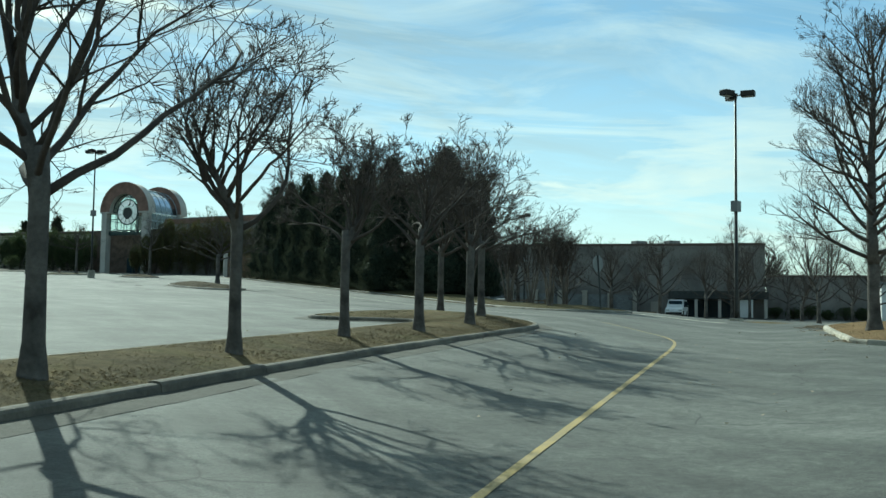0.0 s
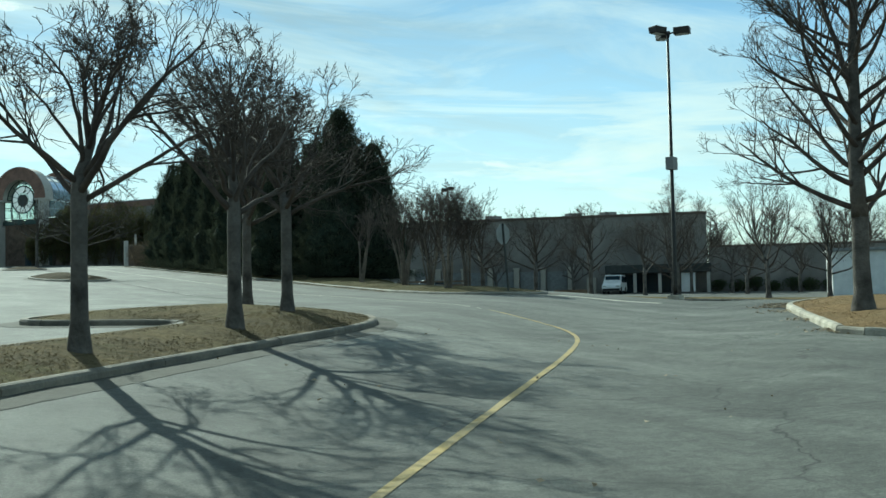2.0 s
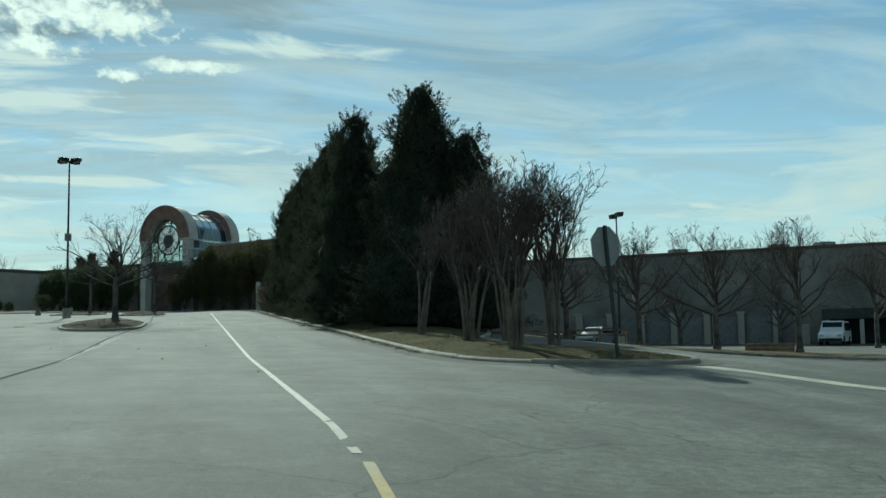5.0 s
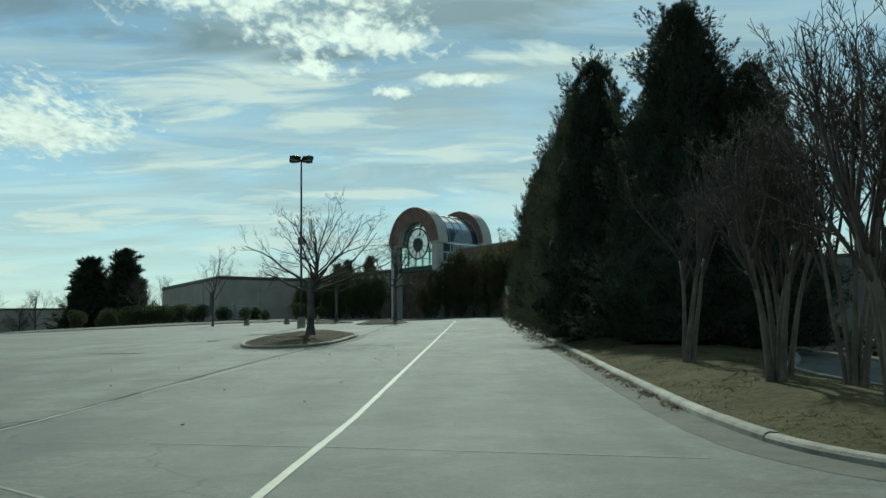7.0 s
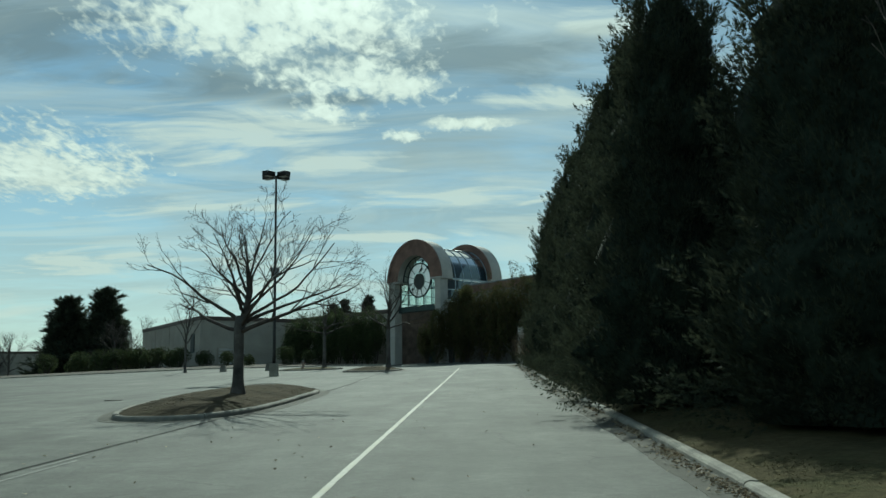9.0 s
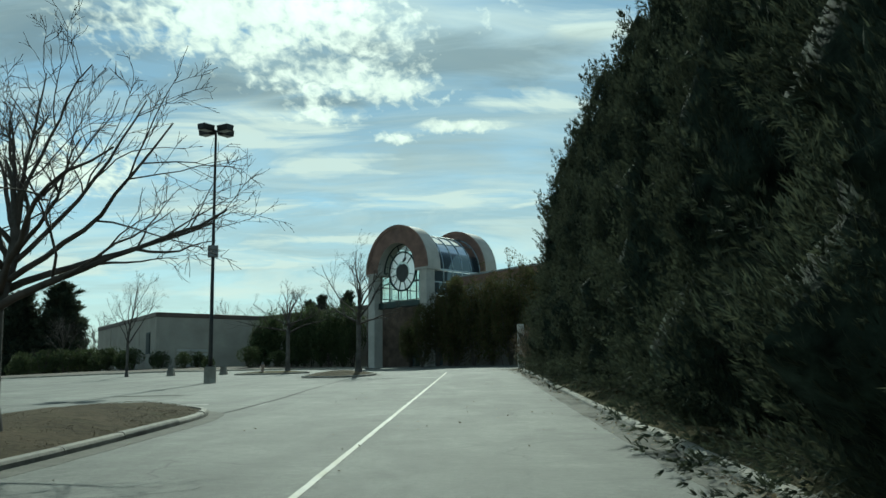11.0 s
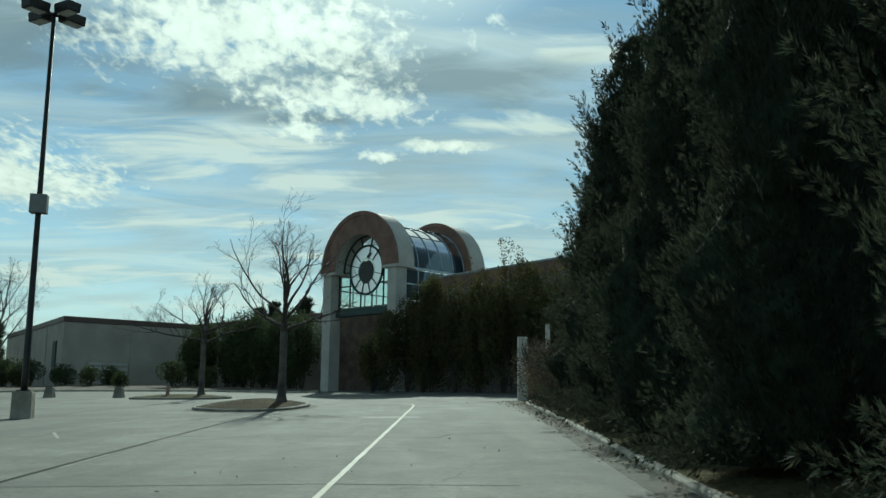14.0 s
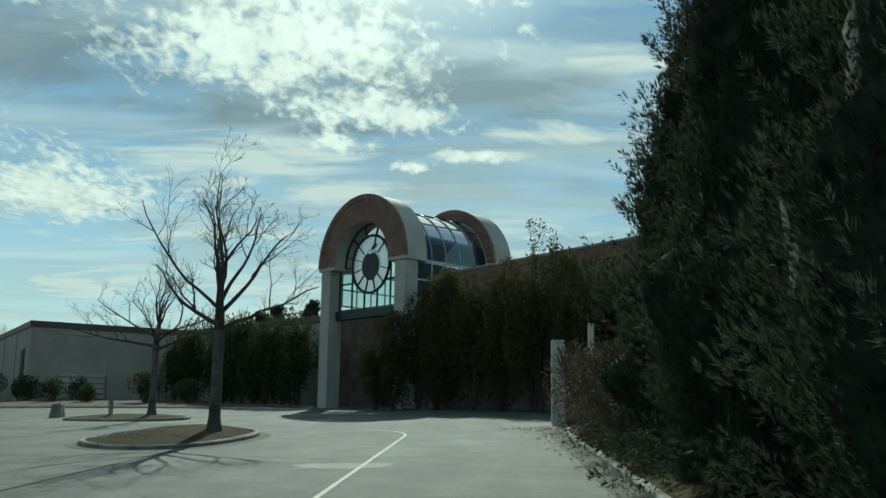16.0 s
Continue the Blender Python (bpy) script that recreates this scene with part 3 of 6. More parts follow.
for x, y, ang, length in ((-3.9, 21.4, 70, 2.2), (-3.3, 23.6, 20, 1.2), (-2.9, 21.6, 95, 2.4), (-0.6, 25.5, 60, 2.6), (0.9, 15, 100, 3.0), (-4.4, 3.0, 80, 3.2), (-9.6, 30, 15, 4.0), (-4.2, 40.5, 60, 2.4), (0.2, 33.5, 120, 2.2), (-1.8, -2, 85, 3.0)):
    crack(x, y, ang, length, int(100 + x * 7 + y))
ribbon("stall_line", [(-8.9, 40.3), (-8.0, 38.0)], 0.08, FAINT_LINE, "faded white parking stall line", lift=0.011)
for i, y in enumerate((-12.5, 28.5)):
    ribbon("tar_crack", [(-16 + 3 * (i % 2), y - 0.4), (-11, y + 0.2), (-6.5, y - 0.1), (-1.5, y + 0.25), (1.0, y)], 0.03, TAR, "thin sealed crack across the lane", "seam", 0.008)
for i in range(9):
    y = -22 + i * 2.75 * 1.0
    ribbon("stall_line", [(-21.5, y - 1.2), (-16.4, y + 1.2)], 0.09, FAINT_LINE, "faded white parking stall line", lift=0.011)
for i in range(10):
    y = 26 + i * 2.75
    ribbon("stall_line", [(-19.5, y - 1.0), (-14.6, y + 1.0)], 0.09, FAINT_LINE, "faded white parking stall line", lift=0.011)

# ---- planted islands with kerbs ----


def island(name, outline, label, mound=0.3, kerb_h=0.13, soften=2, cover=None, step=0.9, stone=2.4, kerb=None, gutter=0.0):
    """A kerbed island: kerb stones round a smooth outline and a mounded turf top."""
    poly = chaikin([Vector((x, y)) for x, y in outline], soften)
    cx, cy = sum(p.x for p in poly) / len(poly), sum(p.y for p in poly) / len(poly)
    thing = empty(name, Matrix.Translation((cx, cy, gz(cx, cy))), label, "traffic island", kind="structure")
    oz = gz(cx, cy)
    from mathutils.geometry import delaunay_2d_cdt
    area = sum(poly[i].x * poly[(i + 1) % len(poly)].y - poly[(i + 1) % len(poly)].x * poly[i].y for i in range(len(poly)))
    if area < 0:
        poly.reverse()
    n = len(poly)
    nor = []
    for i in range(n):
        d = (poly[(i + 1) % n] - poly[i - 1]).normalized()
        nor.append(Vector((-d.y, d.x)))
    inner = [poly[i] + nor[i] * 0.14 for i in range(n)]
    x0, x1, y0, y1 = min(p.x for p in poly), max(p.x for p in poly), min(p.y for p in poly), max(p.y for p in poly)
    pts = list(inner)
    yy = y0
    while yy < y1:
        xx = x0
        while xx < x1:
            q = Vector((xx + random.uniform(-0.2, 0.2) * step, yy + random.uniform(-0.2, 0.2) * step))
            if inside(q, inner) and edge_dist(q, inner) > step * 0.45:
                pts.append(q)
            xx += step
        yy += step
    res = delaunay_2d_cdt(pts, [(i, (i + 1) % n) for i in range(n)], [list(range(n))], 1, 1e-4)
    V = []
    for p in res[0]:
        d = edge_dist(p, inner)
        z = kerb_h - 0.03 + mound * (1 - math.exp(-d / 1.3)) + 0.04 * noise.noise((p.x * 0.7, p.y * 0.7, 0)) * clamp(d)
        V.append((p.x - cx, p.y - cy, gz(p.x, p.y) + z - oz))
    part("turf", mesh_of("turf", V, [tuple(f) for f in res[2]], cover or TURF, True), parent=thing, label="dormant straw-brown turf")
    # kerb stones
    run, acc = [], 0.0
    for i in range(n + 1):
        k = i % n
        run.append(k)
        if i:
            acc += (poly[k] - poly[(k - 1) % n]).length
        if acc >= stone or i == n:
            if len(run) > 1:
                V, F = [], []
                dz = random.uniform(-0.012, 0.012)
                for j, k2 in enumerate(run):
                    p, q = poly[k2], inner[k2]
                    if j in (0, len(run) - 1):
                        o = poly[run[1]] if j == 0 else poly[run[-2]]
                        t = 0.008 / max(0.02, (o - p).length)
                        p, q = p.lerp(o, t), q.lerp(inner[run[1]] if j == 0 else inner[run[-2]], t)
                    b, d = gz(p.x, p.y) - oz, (p - q).normalized()
                    for w, h in ((0.03, -0.25), (0.005, kerb_h * 0.62), (-0.018, kerb_h * 0.88), (-0.055, kerb_h), (-0.145, kerb_h - 0.006), (-0.15, -0.1)):
                        r = p + d * w
                        V.append((r.x - cx, r.y - cy, b + h + dz))
                for j in range(len(run) - 1):
                    for s in range(5):
                        a = j * 6 + s
                        F.append((a, a + 6, a + 7, a + 1))
                m6 = (len(run) - 1) * 6
                F += [(0, 1, 2, 3, 4, 5), tuple(m6 + s for s in (5, 4, 3, 2, 1, 0))]
                part("kerb_stone", mesh_of("kerb_stone", V, F, kerb or CONCRETE), parent=thing)
            run, acc = [k], 0.0
    if gutter:
        V, F = [], []
        run = []
        for i in range(n):
            a, c = poly[i], poly[(i + 1) % n]
            k = max(1, int((c - a).length / 0.3))
            run += [(a.lerp(c, j / k), nor[i].lerp(nor[(i + 1) % n], j / k)) for j in range(k)]
        for i in range(len(run) + 1):
            p, m = run[i % len(run)]
            for w, up in ((0.01, 0.012), (0.92, 0.006), (1.0, -0.03)):
                q = p - m * w * gutter * (1 + 0.12 * noise.noise((p.x * 0.4, p.y * 0.4, 5.0)) + 0.07 * noise.noise((p.x * 3.1, p.y * 3.1, 9.0)))
                V.append((q.x - cx, q.y - cy, ground_z(q.x, q.y) - oz + up))
            if i:
                for k in (0, 1):
                    F.append((3 * i - 3 + k, 3 * i + k, 3 * i + k + 1, 3 * i - 2 + k))
        part("gutter", mesh_of("gutter", V, F, GUTTER), parent=thing, label="worn concrete gutter along the kerb")
    return poly, thing


def island_z(poly, x, y, mound=0.3, kerb_h=0.13):
    """Height of an island's turf at a place."""
    d = edge_dist((x, y), poly)
    return gz(x, y) + kerb_h - 0.03 + mound * (1 - math.exp(-d / 1.3)) - 0.03


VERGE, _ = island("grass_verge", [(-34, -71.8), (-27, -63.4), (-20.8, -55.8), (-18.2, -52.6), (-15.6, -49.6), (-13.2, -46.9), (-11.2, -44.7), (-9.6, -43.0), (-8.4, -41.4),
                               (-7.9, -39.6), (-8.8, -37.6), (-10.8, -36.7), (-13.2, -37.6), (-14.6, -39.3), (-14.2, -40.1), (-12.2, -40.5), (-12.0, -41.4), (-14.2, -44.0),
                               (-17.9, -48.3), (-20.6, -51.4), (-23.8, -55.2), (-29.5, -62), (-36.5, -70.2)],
                 "raised verge of dormant grass with concrete kerb", 0.28, kerb_h=0.11, kerb=SHADED_DIRTY_KERB, gutter=0.42)
CORNER, _ = island("grass_corner", [(-2.3, -46.6), (-1.0, -45.0), (1.6, -41.9), (4.2, -38.8), (6.2, -37.4), (8.6, -36.6), (13, -37.5), (20, -42), (30, -52), (22, -62), (10, -58), (2, -51)],
                   "raised corner of tan dormant grass with pale kerb", 0.32, cover=TAN_TURF, kerb=PALE_KERB)
STRIP, _ = island("planted_strip", [(1.05, -22.2), (1.2, -24.0), (1.9, -25.7), (3.2, -26.6), (4.5, -26.6), (5.4, -25.7), (5.6, -24.2), (5.2, -21.0), (4.9, -17.5), (4.8, -14.4), (5.1, -12.0), (6.4, -9.2), (7.6, -5), (9.2, 15), (10.5, 35), (11.6, 56), (11.0, 61),
                                (9, 62.5), (5.6, 62.3), (4.35, 60.5), (4.1, 55), (3.85, 47.5), (3.3, 36), (2.83, 25), (2.4, 15), (2.0, 3), (1.7, -6), (1.35, -14)],
                  "long planted strip of grass with kerb", 0.25, kerb_h=0.105, step=1.1, cover=OLIVE_TURF, kerb=STRIP_KERB, gutter=0.5)
ISLE_A, _ = island("tree_island", [(-9.0, 3.9), (-8.3, 2.7), (-7.0, 2.6), (-6.1, 4.3), (-5.85, 8), (-5.75, 13), (-5.75, 16.6), (-6.2, 18.8), (-7.4, 19.8), (-9.2, 18.6), (-10.2, 14), (-9.8, 8)],
                   "kerbed island of brown turf with a bare tree", 0.38, cover=BROWN_TURF, gutter=0.38)
ISLE_B, _ = island("tree_island", [(-8.3, 53.6), (-6.6, 52.2), (-5.3, 53.0), (-4.7, 56), (-4.7, 59), (-5.5, 61.3), (-7.2, 62), (-8.8, 60), (-9.2, 56)],
                   "kerbed island of brown turf with a bare tree", 0.35, cover=BROWN_TURF, gutter=0.38)
ISLE_C, _ = island("tree_island", [(-17.2, 74.8), (-14.6, 73.2), (-12.0, 72.4), (-10.8, 73.4), (-11.0, 76), (-13.5, 78.4), (-16.4, 78.4)],
                   "low kerbed island with a tree and a hydrant", 0.2, cover=OLIVE_TURF)
BED, _ = island("planting_bed", [(-62, 96), (-30, 92.2), (-22, 93.6), (-14, 93.4), (-8.6, 90.2), (-7.2, 91.2), (-8.6, 96.5), (-11, 99.5), (-21, 111), (-31, 105), (-41, 121), (-60, 130)],
                "mulched planting bed and walk along the mall wall", 0.12, cover=MULCH, step=2.2, soften=1, kerb=PALE_KERB)
FAR_BED, _ = island("planting_bed", [(9.5, 2.0), (13, -1.2), (18, -4.6), (24, -9.0), (30, -14), (37, -20), (40, -20.5), (39, -18), (32, -11), (25.5, -5.6), (19.5, -1.0), (14.5, 2.2), (11, 4.2)],
                    "narrow grassy bed between the road and the far lot", 0.2, step=1.6, soften=1)

# ---- bare trees ----


def grow(rng, V, F, p, d, length, r, level, maxlevel, up, kids, wob):
    nseg = (9, 6, 4, 3, 2)[min(level, 4)]
    pts, radii = [p.copy()], [r]
    q, dd = p.copy(), d.copy()
    for i in range(nseg):
        dd = (dd + Vector((rng.gauss(0, wob), rng.gauss(0, wob), rng.gauss(0, wob * 0.6) + up))).normalized()
        q = q + dd * (length / nseg)
        pts.append(q.copy())
        radii.append(max(0.0035, r * (1 - 0.78 * (i + 1) / nseg)))
    tube(V, F, pts, radii, (7, 5, 4, 3, 3)[min(level, 4)])
    if level >= maxlevel:
        return
    k = max(2, int(kids[level] * rng.uniform(0.8, 1.2)))
    for i in range(k):
        t = rng.uniform(0.22, 0.98) if level else rng.uniform(0.3, 1.0)
        j = min(nseg - 1, int(t * nseg))
        base = pts[j].lerp(pts[j + 1], t * nseg - j)
        axis = (pts[j + 1] - pts[j]).normalized()
        side = axis.orthogonal().normalized()
        side.rotate(Matrix.Rotation(rng.uniform(0, 2 * math.pi), 3, axis))
        ang = rng.uniform(0.45, 0.95)
        nd = (axis * math.cos(ang) + side * math.sin(ang) + Vector((0, 0, 0.12))).normalized()
        grow(rng, V, F, base, nd, length * rng.uniform(0.34, 0.62) * (1.15 - 0.5 * t), max(0.005, radii[j] * rng.uniform(0.42, 0.62)), level + 1, maxlevel, up, kids, wob * 1.15)


def bare_tree(x, y, z, height, fork, girth, seed, label, limbs=9, spread=(22, 68), lean=0.0, leader=True, kids=(7, 6, 5, 4), depth=3, name="bare_tree", reach=0.82, bark=None, excurrent=False, along=0.62, rise=0.05):
    rng = random.Random(seed)
    thing = empty(name, Matrix.Translation((x, y, z)), label, "tree")
    top = height - fork
    V, F = [], []
    pts = [Vector((0, 0, -0.3)), Vector((0, 0, 0.06)), Vector((lean * 0.2, 0, 0.35)), Vector((lean * 0.6, 0.02, fork * 0.55)), Vector((lean, 0, fork)), Vector((lean * 1.2, 0.03, fork + top * 0.12))]
    tube(V, F, pts, [girth * 1.75, girth * 1.5, girth * 1.12, girth, girth * 1.02, girth * 0.8], 12)
    if excurrent:
        stem = [Vector((lean, 0, fork))] + [Vector((lean + rng.gauss(0, 0.05), rng.gauss(0, 0.05), fork + top * k / 8)) for k in range(1, 9)]
        tube(V, F, stem, [girth * (1.0 - 0.95 * k / 8) + 0.01 for k in range(9)], 9)
    else:
        stem, q, dd = [Vector((lean, 0, fork - 0.1))], Vector((lean, 0, fork - 0.1)), Vector((rng.gauss(0, 0.05), rng.gauss(0, 0.05), 1)).normalized()
        for k in range(8):
            dd = (dd + Vector((rng.gauss(0, 0.13), rng.gauss(0, 0.13), 0.10))).normalized()
            q = q + dd * top * (0.02 + 0.153 * along)
            stem.append(q.copy())
        tube(V, F, stem, [girth * (0.98 - 0.86 * k / 8) for k in range(9)], 9)
    part("trunk", mesh_of("trunk", V, F, bark or BARK, True), parent=thing)
    V, F = [], []

    def stem_at(u):
        j = min(7, int(u * 8))
        return stem[j].lerp(stem[j + 1], u * 8 - j)

    for i in range(limbs):
        if excurrent:
            u = i / limbs
            az = 2 * math.pi * (i * 0.381966 + rng.uniform(-0.06, 0.06))
            el = radians(rng.uniform(*spread) - 30 * u)
            d = Vector((math.cos(az) * math.sin(el), math.sin(az) * math.sin(el), math.cos(el)))
            grow(rng, V, F, Vector((lean, 0, fork + top * u * 0.92)), d, top * reach * (1 - 0.62 * u ** 1.6) * rng.uniform(0.7, 1.15), girth * (0.42 - 0.24 * u), 0, depth, 0.05, kids, 0.10)
            continue
        # limbs leave a central stem, the low ones wide and the upper ones steep, and bend upwards
        u = (i + rng.random() * 0.6) / limbs
        az = 2 * math.pi * (i * 0.381966 + rng.uniform(-0.08, 0.08))
        el = radians(spread[1] + (spread[0] - spread[1]) * u ** 0.8 + rng.uniform(-9, 9))
        d = Vector((math.cos(az) * math.sin(el), math.sin(az) * math.sin(el), math.cos(el)))
        at = stem_at(u * max(0.62, 0.9 - along))
        grow(rng, V, F, at, d, top * reach * (1.0 - 0.42 * u) * rng.uniform(0.72, 1.12), girth * rng.uniform(0.40, 0.56) * (1 - 0.45 * u), 0, depth, rise, kids, 0.15)
    if excurrent:
        # a second upright leader
        grow(rng, V, F, stem_at(0.36), Vector((-0.30, 0.22, 1)).normalized(), top * 0.5, girth * 0.46, 0, depth, 0.05, kids, 0.06)
    if leader:
        grow(rng, V, F, stem_at(0.8), Vector((rng.gauss(0, 0.1), rng.gauss(0, 0.1), 1)).normalized(), top * 0.32, girth * 0.3, 0, depth, 0.03, kids, 0.12)
    part("crown", mesh_of("crown", V, F, TWIG, True), parent=thing, label="dense bare twigs without leaves")
    return thing


# the row on the verge
for i, (x, y, h, fork, g) in enumerate([(-21.9, -56.0, 5.2, 1.75, 0.096), (-19.4, -53.0, 3.9, 1.7, 0.076), (-16.8, -49.6, 3.5, 1.6, 0.075), (-14.4, -47.1, 3.7, 1.7, 0.088),
                                       (-11.9, -44.2, 3.9, 1.75, 0.095), (-10.1, -41.1, 4.0, 1.8, 0.093), (-9.95, -38.0, 3.7, 1.8, 0.09)]):
    bare_tree(x, y, island_z(VERGE, x, y, 0.28, 0.11) - 0.03, h, fork, g, 16 + 3 * i, "leafless street tree with a wide twiggy crown on the verge", limbs=19 if i == 0 else 16, spread=(10, 64), reach=(1.25, 1.05, 1.05, 1.1, 1.15, 1.3, 1.3)[i], rise=0.012, kids=(7, 6, 6, 3), leader=False, along=0.46)
bare_tree(1.2, -44.0, island_z(CORNER, 1.2, -44.0, 0.32), 8.9, 1.9, 0.165, 41, "tall leafless tree with a straight leader on tan grass", limbs=40, spread=(54, 88), reach=0.52, kids=(10, 6, 5, 3), excurrent=True, leader=False)
bare_tree(-7.2, 9.4, island_z(ISLE_A, -7.2, 9.4, 0.38), 5.2, 1.75, 0.14, 55, "small leafless tree with spreading limbs on a kerbed island", limbs=17, spread=(20, 78), reach=1.12, kids=(6, 5, 4, 3), leader=True, along=0.40, rise=0.02)
bare_tree(-5.7, 56.8, island_z(ISLE_B, -5.7, 56.8, 0.35), 7.9, 2.9, 0.15, 68, "leafless tree with upright limbs on a kerbed island", limbs=11, spread=(10, 70), reach=0.92, kids=(6, 5, 4, 3), leader=False, along=0.28)
bare_tree(-12.6, 74.6, island_z(ISLE_C, -12.6, 74.6, 0.2), 7.1, 3.0, 0.15, 74, "leafless tree with drooping low limbs near the mall", limbs=12, spread=(20, 80), reach=1.0, kids=(5, 5, 4, 3), leader=False, along=0.4)

# ---- evergreens ----


def spray(rng, V, F, p, d, size):
    """A flat fan of thin pointed scale-leaf twigs."""
    side = d.cross(Vector((rng.gauss(0, 1), rng.gauss(0, 1), rng.gauss(0, 1))))
    side = side.normalized() if side.length > 1e-4 else d.orthogonal().normalized()
    nrm = side.cross(d) * 0.25
    for k in range(5):
        a = (d + side * (k - 2) * rng.uniform(0.12, 0.30) + nrm * rng.uniform(-1, 1)).normalized()
        ln = size * rng.uniform(0.75, 1.2) * (1.0 - 0.16 * abs(k - 2))
        w = side * size * 0.068 + nrm * size * 0.09
        q = p + d * size * 0.12 * (2 - abs(k - 2))
        b = len(V)
        V += [q - w, q + w, q + a * ln]
        F.append((b, b + 1, b + 2))


def plume(rng, V, F, base, d, ln, thick, n, size):
    """A branch end: sprigs packed round a curved axis, thinning to a pointed tip."""
    bend = Vector((rng.gauss(0, 0.1), rng.gauss(0, 0.1), 0.35)) * ln
    side = d.orthogonal().normalized()
    for k in range(n):
        t = rng.random() ** 0.8
        out = side.copy()
        out.rotate(Matrix.Rotation(rng.uniform(0, 6.283), 3, d))
        q = base + d * ln * t + bend * t * t * 0.5 + out * thick * (1 - t) ** 0.6 * rng.uniform(0.3, 1.0)
        spray(rng, V, F, q, (d * 0.9 + out * 0.7 + Vector((rng.gauss(0, 0.3), rng.gauss(0, 0.3), rng.uniform(0.0, 0.6)))).normalized(), size * rng.uniform(0.7, 1.25))


def conifer_meshes(seed, height, radius, sprigs, foot=0.08, taper=0.8, size=0.42, plumes=230, leaves=56, tips=7):
    rng = random.Random(seed)
    lob = [(rng.uniform(0, 6.28), rng.uniform(0.0, 1.0), rng.uniform(0.4, 1.0)) for _ in range(64)]

    def env(f, az):
        r = radius * ((1 - f) ** taper) * (0.80 + 0.20 * clamp(f / 0.12)) + 0.06
        bump = 0.0
        for a, h, s in lob:
            da = (az - a + math.pi) % (2 * math.pi) - math.pi
            bump = max(bump, s * math.exp(-(da / 0.32) ** 2 - ((f - h - 0.05 * abs(da)) / 0.042) ** 2))
        return r * (0.67 + 0.43 * bump)

    V, F = [], []
    for i in range(sprigs):
        f = rng.random() ** 1.25
        az = rng.uniform(0, 2 * math.pi)
        r = env(f, az) * rng.choice((rng.uniform(0.9, 1.03), rng.uniform(0.72, 0.98)))
        z = foot + f * (height - foot)
        out = Vector((math.cos(az), math.sin(az), 0))
        d = (out * (1 - 0.55 * f) + Vector((rng.gauss(0, 0.25), rng.gauss(0, 0.25), rng.uniform(0.25, 1.1) + 0.9 * f))).normalized()
        spray(rng, V, F, out * r + Vector((0, 0, z)), d, size * rng.uniform(0.6, 1.35))
    # branch ends standing out of the outline
    for i in range(plumes):
        f, az = rng.uniform(0.03, 0.97), rng.uniform(0, 2 * math.pi)
        out = Vector((math.cos(az), math.sin(az), 0))
        base = out * env(f, az) * 0.78 + Vector((0, 0, foot + f * (height - foot)))
        d = (out * rng.uniform(0.8, 1.2) + Vector((rng.gauss(0, 0.2), rng.gauss(0, 0.2), rng.uniform(0.15, 0.85) + 0.4 * f))).normalized()
        ln = rng.choice((rng.uniform(0.6, 1.2), rng.uniform(1.0, 1.75))) * (1.0 - 0.50 * f) * radius / 3.0
        plume(rng, V, F, base, d, ln, 0.20 * radius / 3.0, leaves, size * 0.95)
    # low boughs that sweep out over the ground
    for i in range(46):
        az = 2 * math.pi * (i + rng.random()) / 46
        out = Vector((math.cos(az), math.sin(az), 0))
        base = out * radius * rng.uniform(0.55, 0.75) + Vector((0, 0, rng.uniform(0.15, 0.7)))
        plume(rng, V, F, base, (out + Vector((0, 0, rng.uniform(-0.30, 0.15)))).normalized(), radius * rng.uniform(0.26, 0.42), 0.24 * radius / 3.0, leaves, size * 0.85)
    plume(rng, V, F, Vector((0, 0, height * 0.91)), Vector((0, 0, 1)), height * 0.10, 0.30 * radius / 3.0, 150, size * 0.85)
    # several tips round the top
    for i in range(tips):
        az = i * 2.4
        out = Vector((math.cos(az), math.sin(az), 0))
        base = out * rng.uniform(0.1, 0.55) * radius / 3.0 + Vector((0, 0, height * rng.uniform(0.88, 0.955)))
        plume(rng, V, F, base, (out * rng.uniform(0.1, 0.5) + Vector((0, 0, 1))).normalized(), rng.uniform(0.5, 0.95), 0.16, 50, size * 0.85)
    crown = mesh_of("crown", V, F, NEEDLE)
    # Added solid core blocks light through the crown; interior shade in its colour
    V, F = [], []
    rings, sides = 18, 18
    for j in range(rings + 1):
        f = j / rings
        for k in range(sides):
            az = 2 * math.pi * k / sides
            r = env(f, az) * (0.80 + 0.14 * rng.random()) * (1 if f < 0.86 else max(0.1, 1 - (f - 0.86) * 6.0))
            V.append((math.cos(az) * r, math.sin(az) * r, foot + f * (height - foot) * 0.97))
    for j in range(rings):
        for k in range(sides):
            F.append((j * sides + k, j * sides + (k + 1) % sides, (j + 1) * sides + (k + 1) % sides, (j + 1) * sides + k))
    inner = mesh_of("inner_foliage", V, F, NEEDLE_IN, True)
    trunk = tube_mesh("trunk", [(0, 0, -0.3), (0, 0, 0.2), (0.03, 0.0, height * 0.5), (0, 0, height * 0.92)], [0.24, 0.19, 0.12, 0.03], 9, BARK)
    return crown, inner, trunk


def conifer(x, y, z, meshes, label, scale=(1, 1, 1), turn=0.0):
    m = Matrix.Translation((x, y, z)) @ Matrix.Rotation(turn, 4, "Z") @ Matrix.Diagonal((*scale, 1))
    thing = empty("evergreen_tree", m, label, "tree", "evergreens along the drive")
    crown, inner, trunk = meshes
    part("trunk", trunk, parent=thing)
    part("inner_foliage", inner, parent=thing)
    part("crown", crown, parent=thing)
    return thing


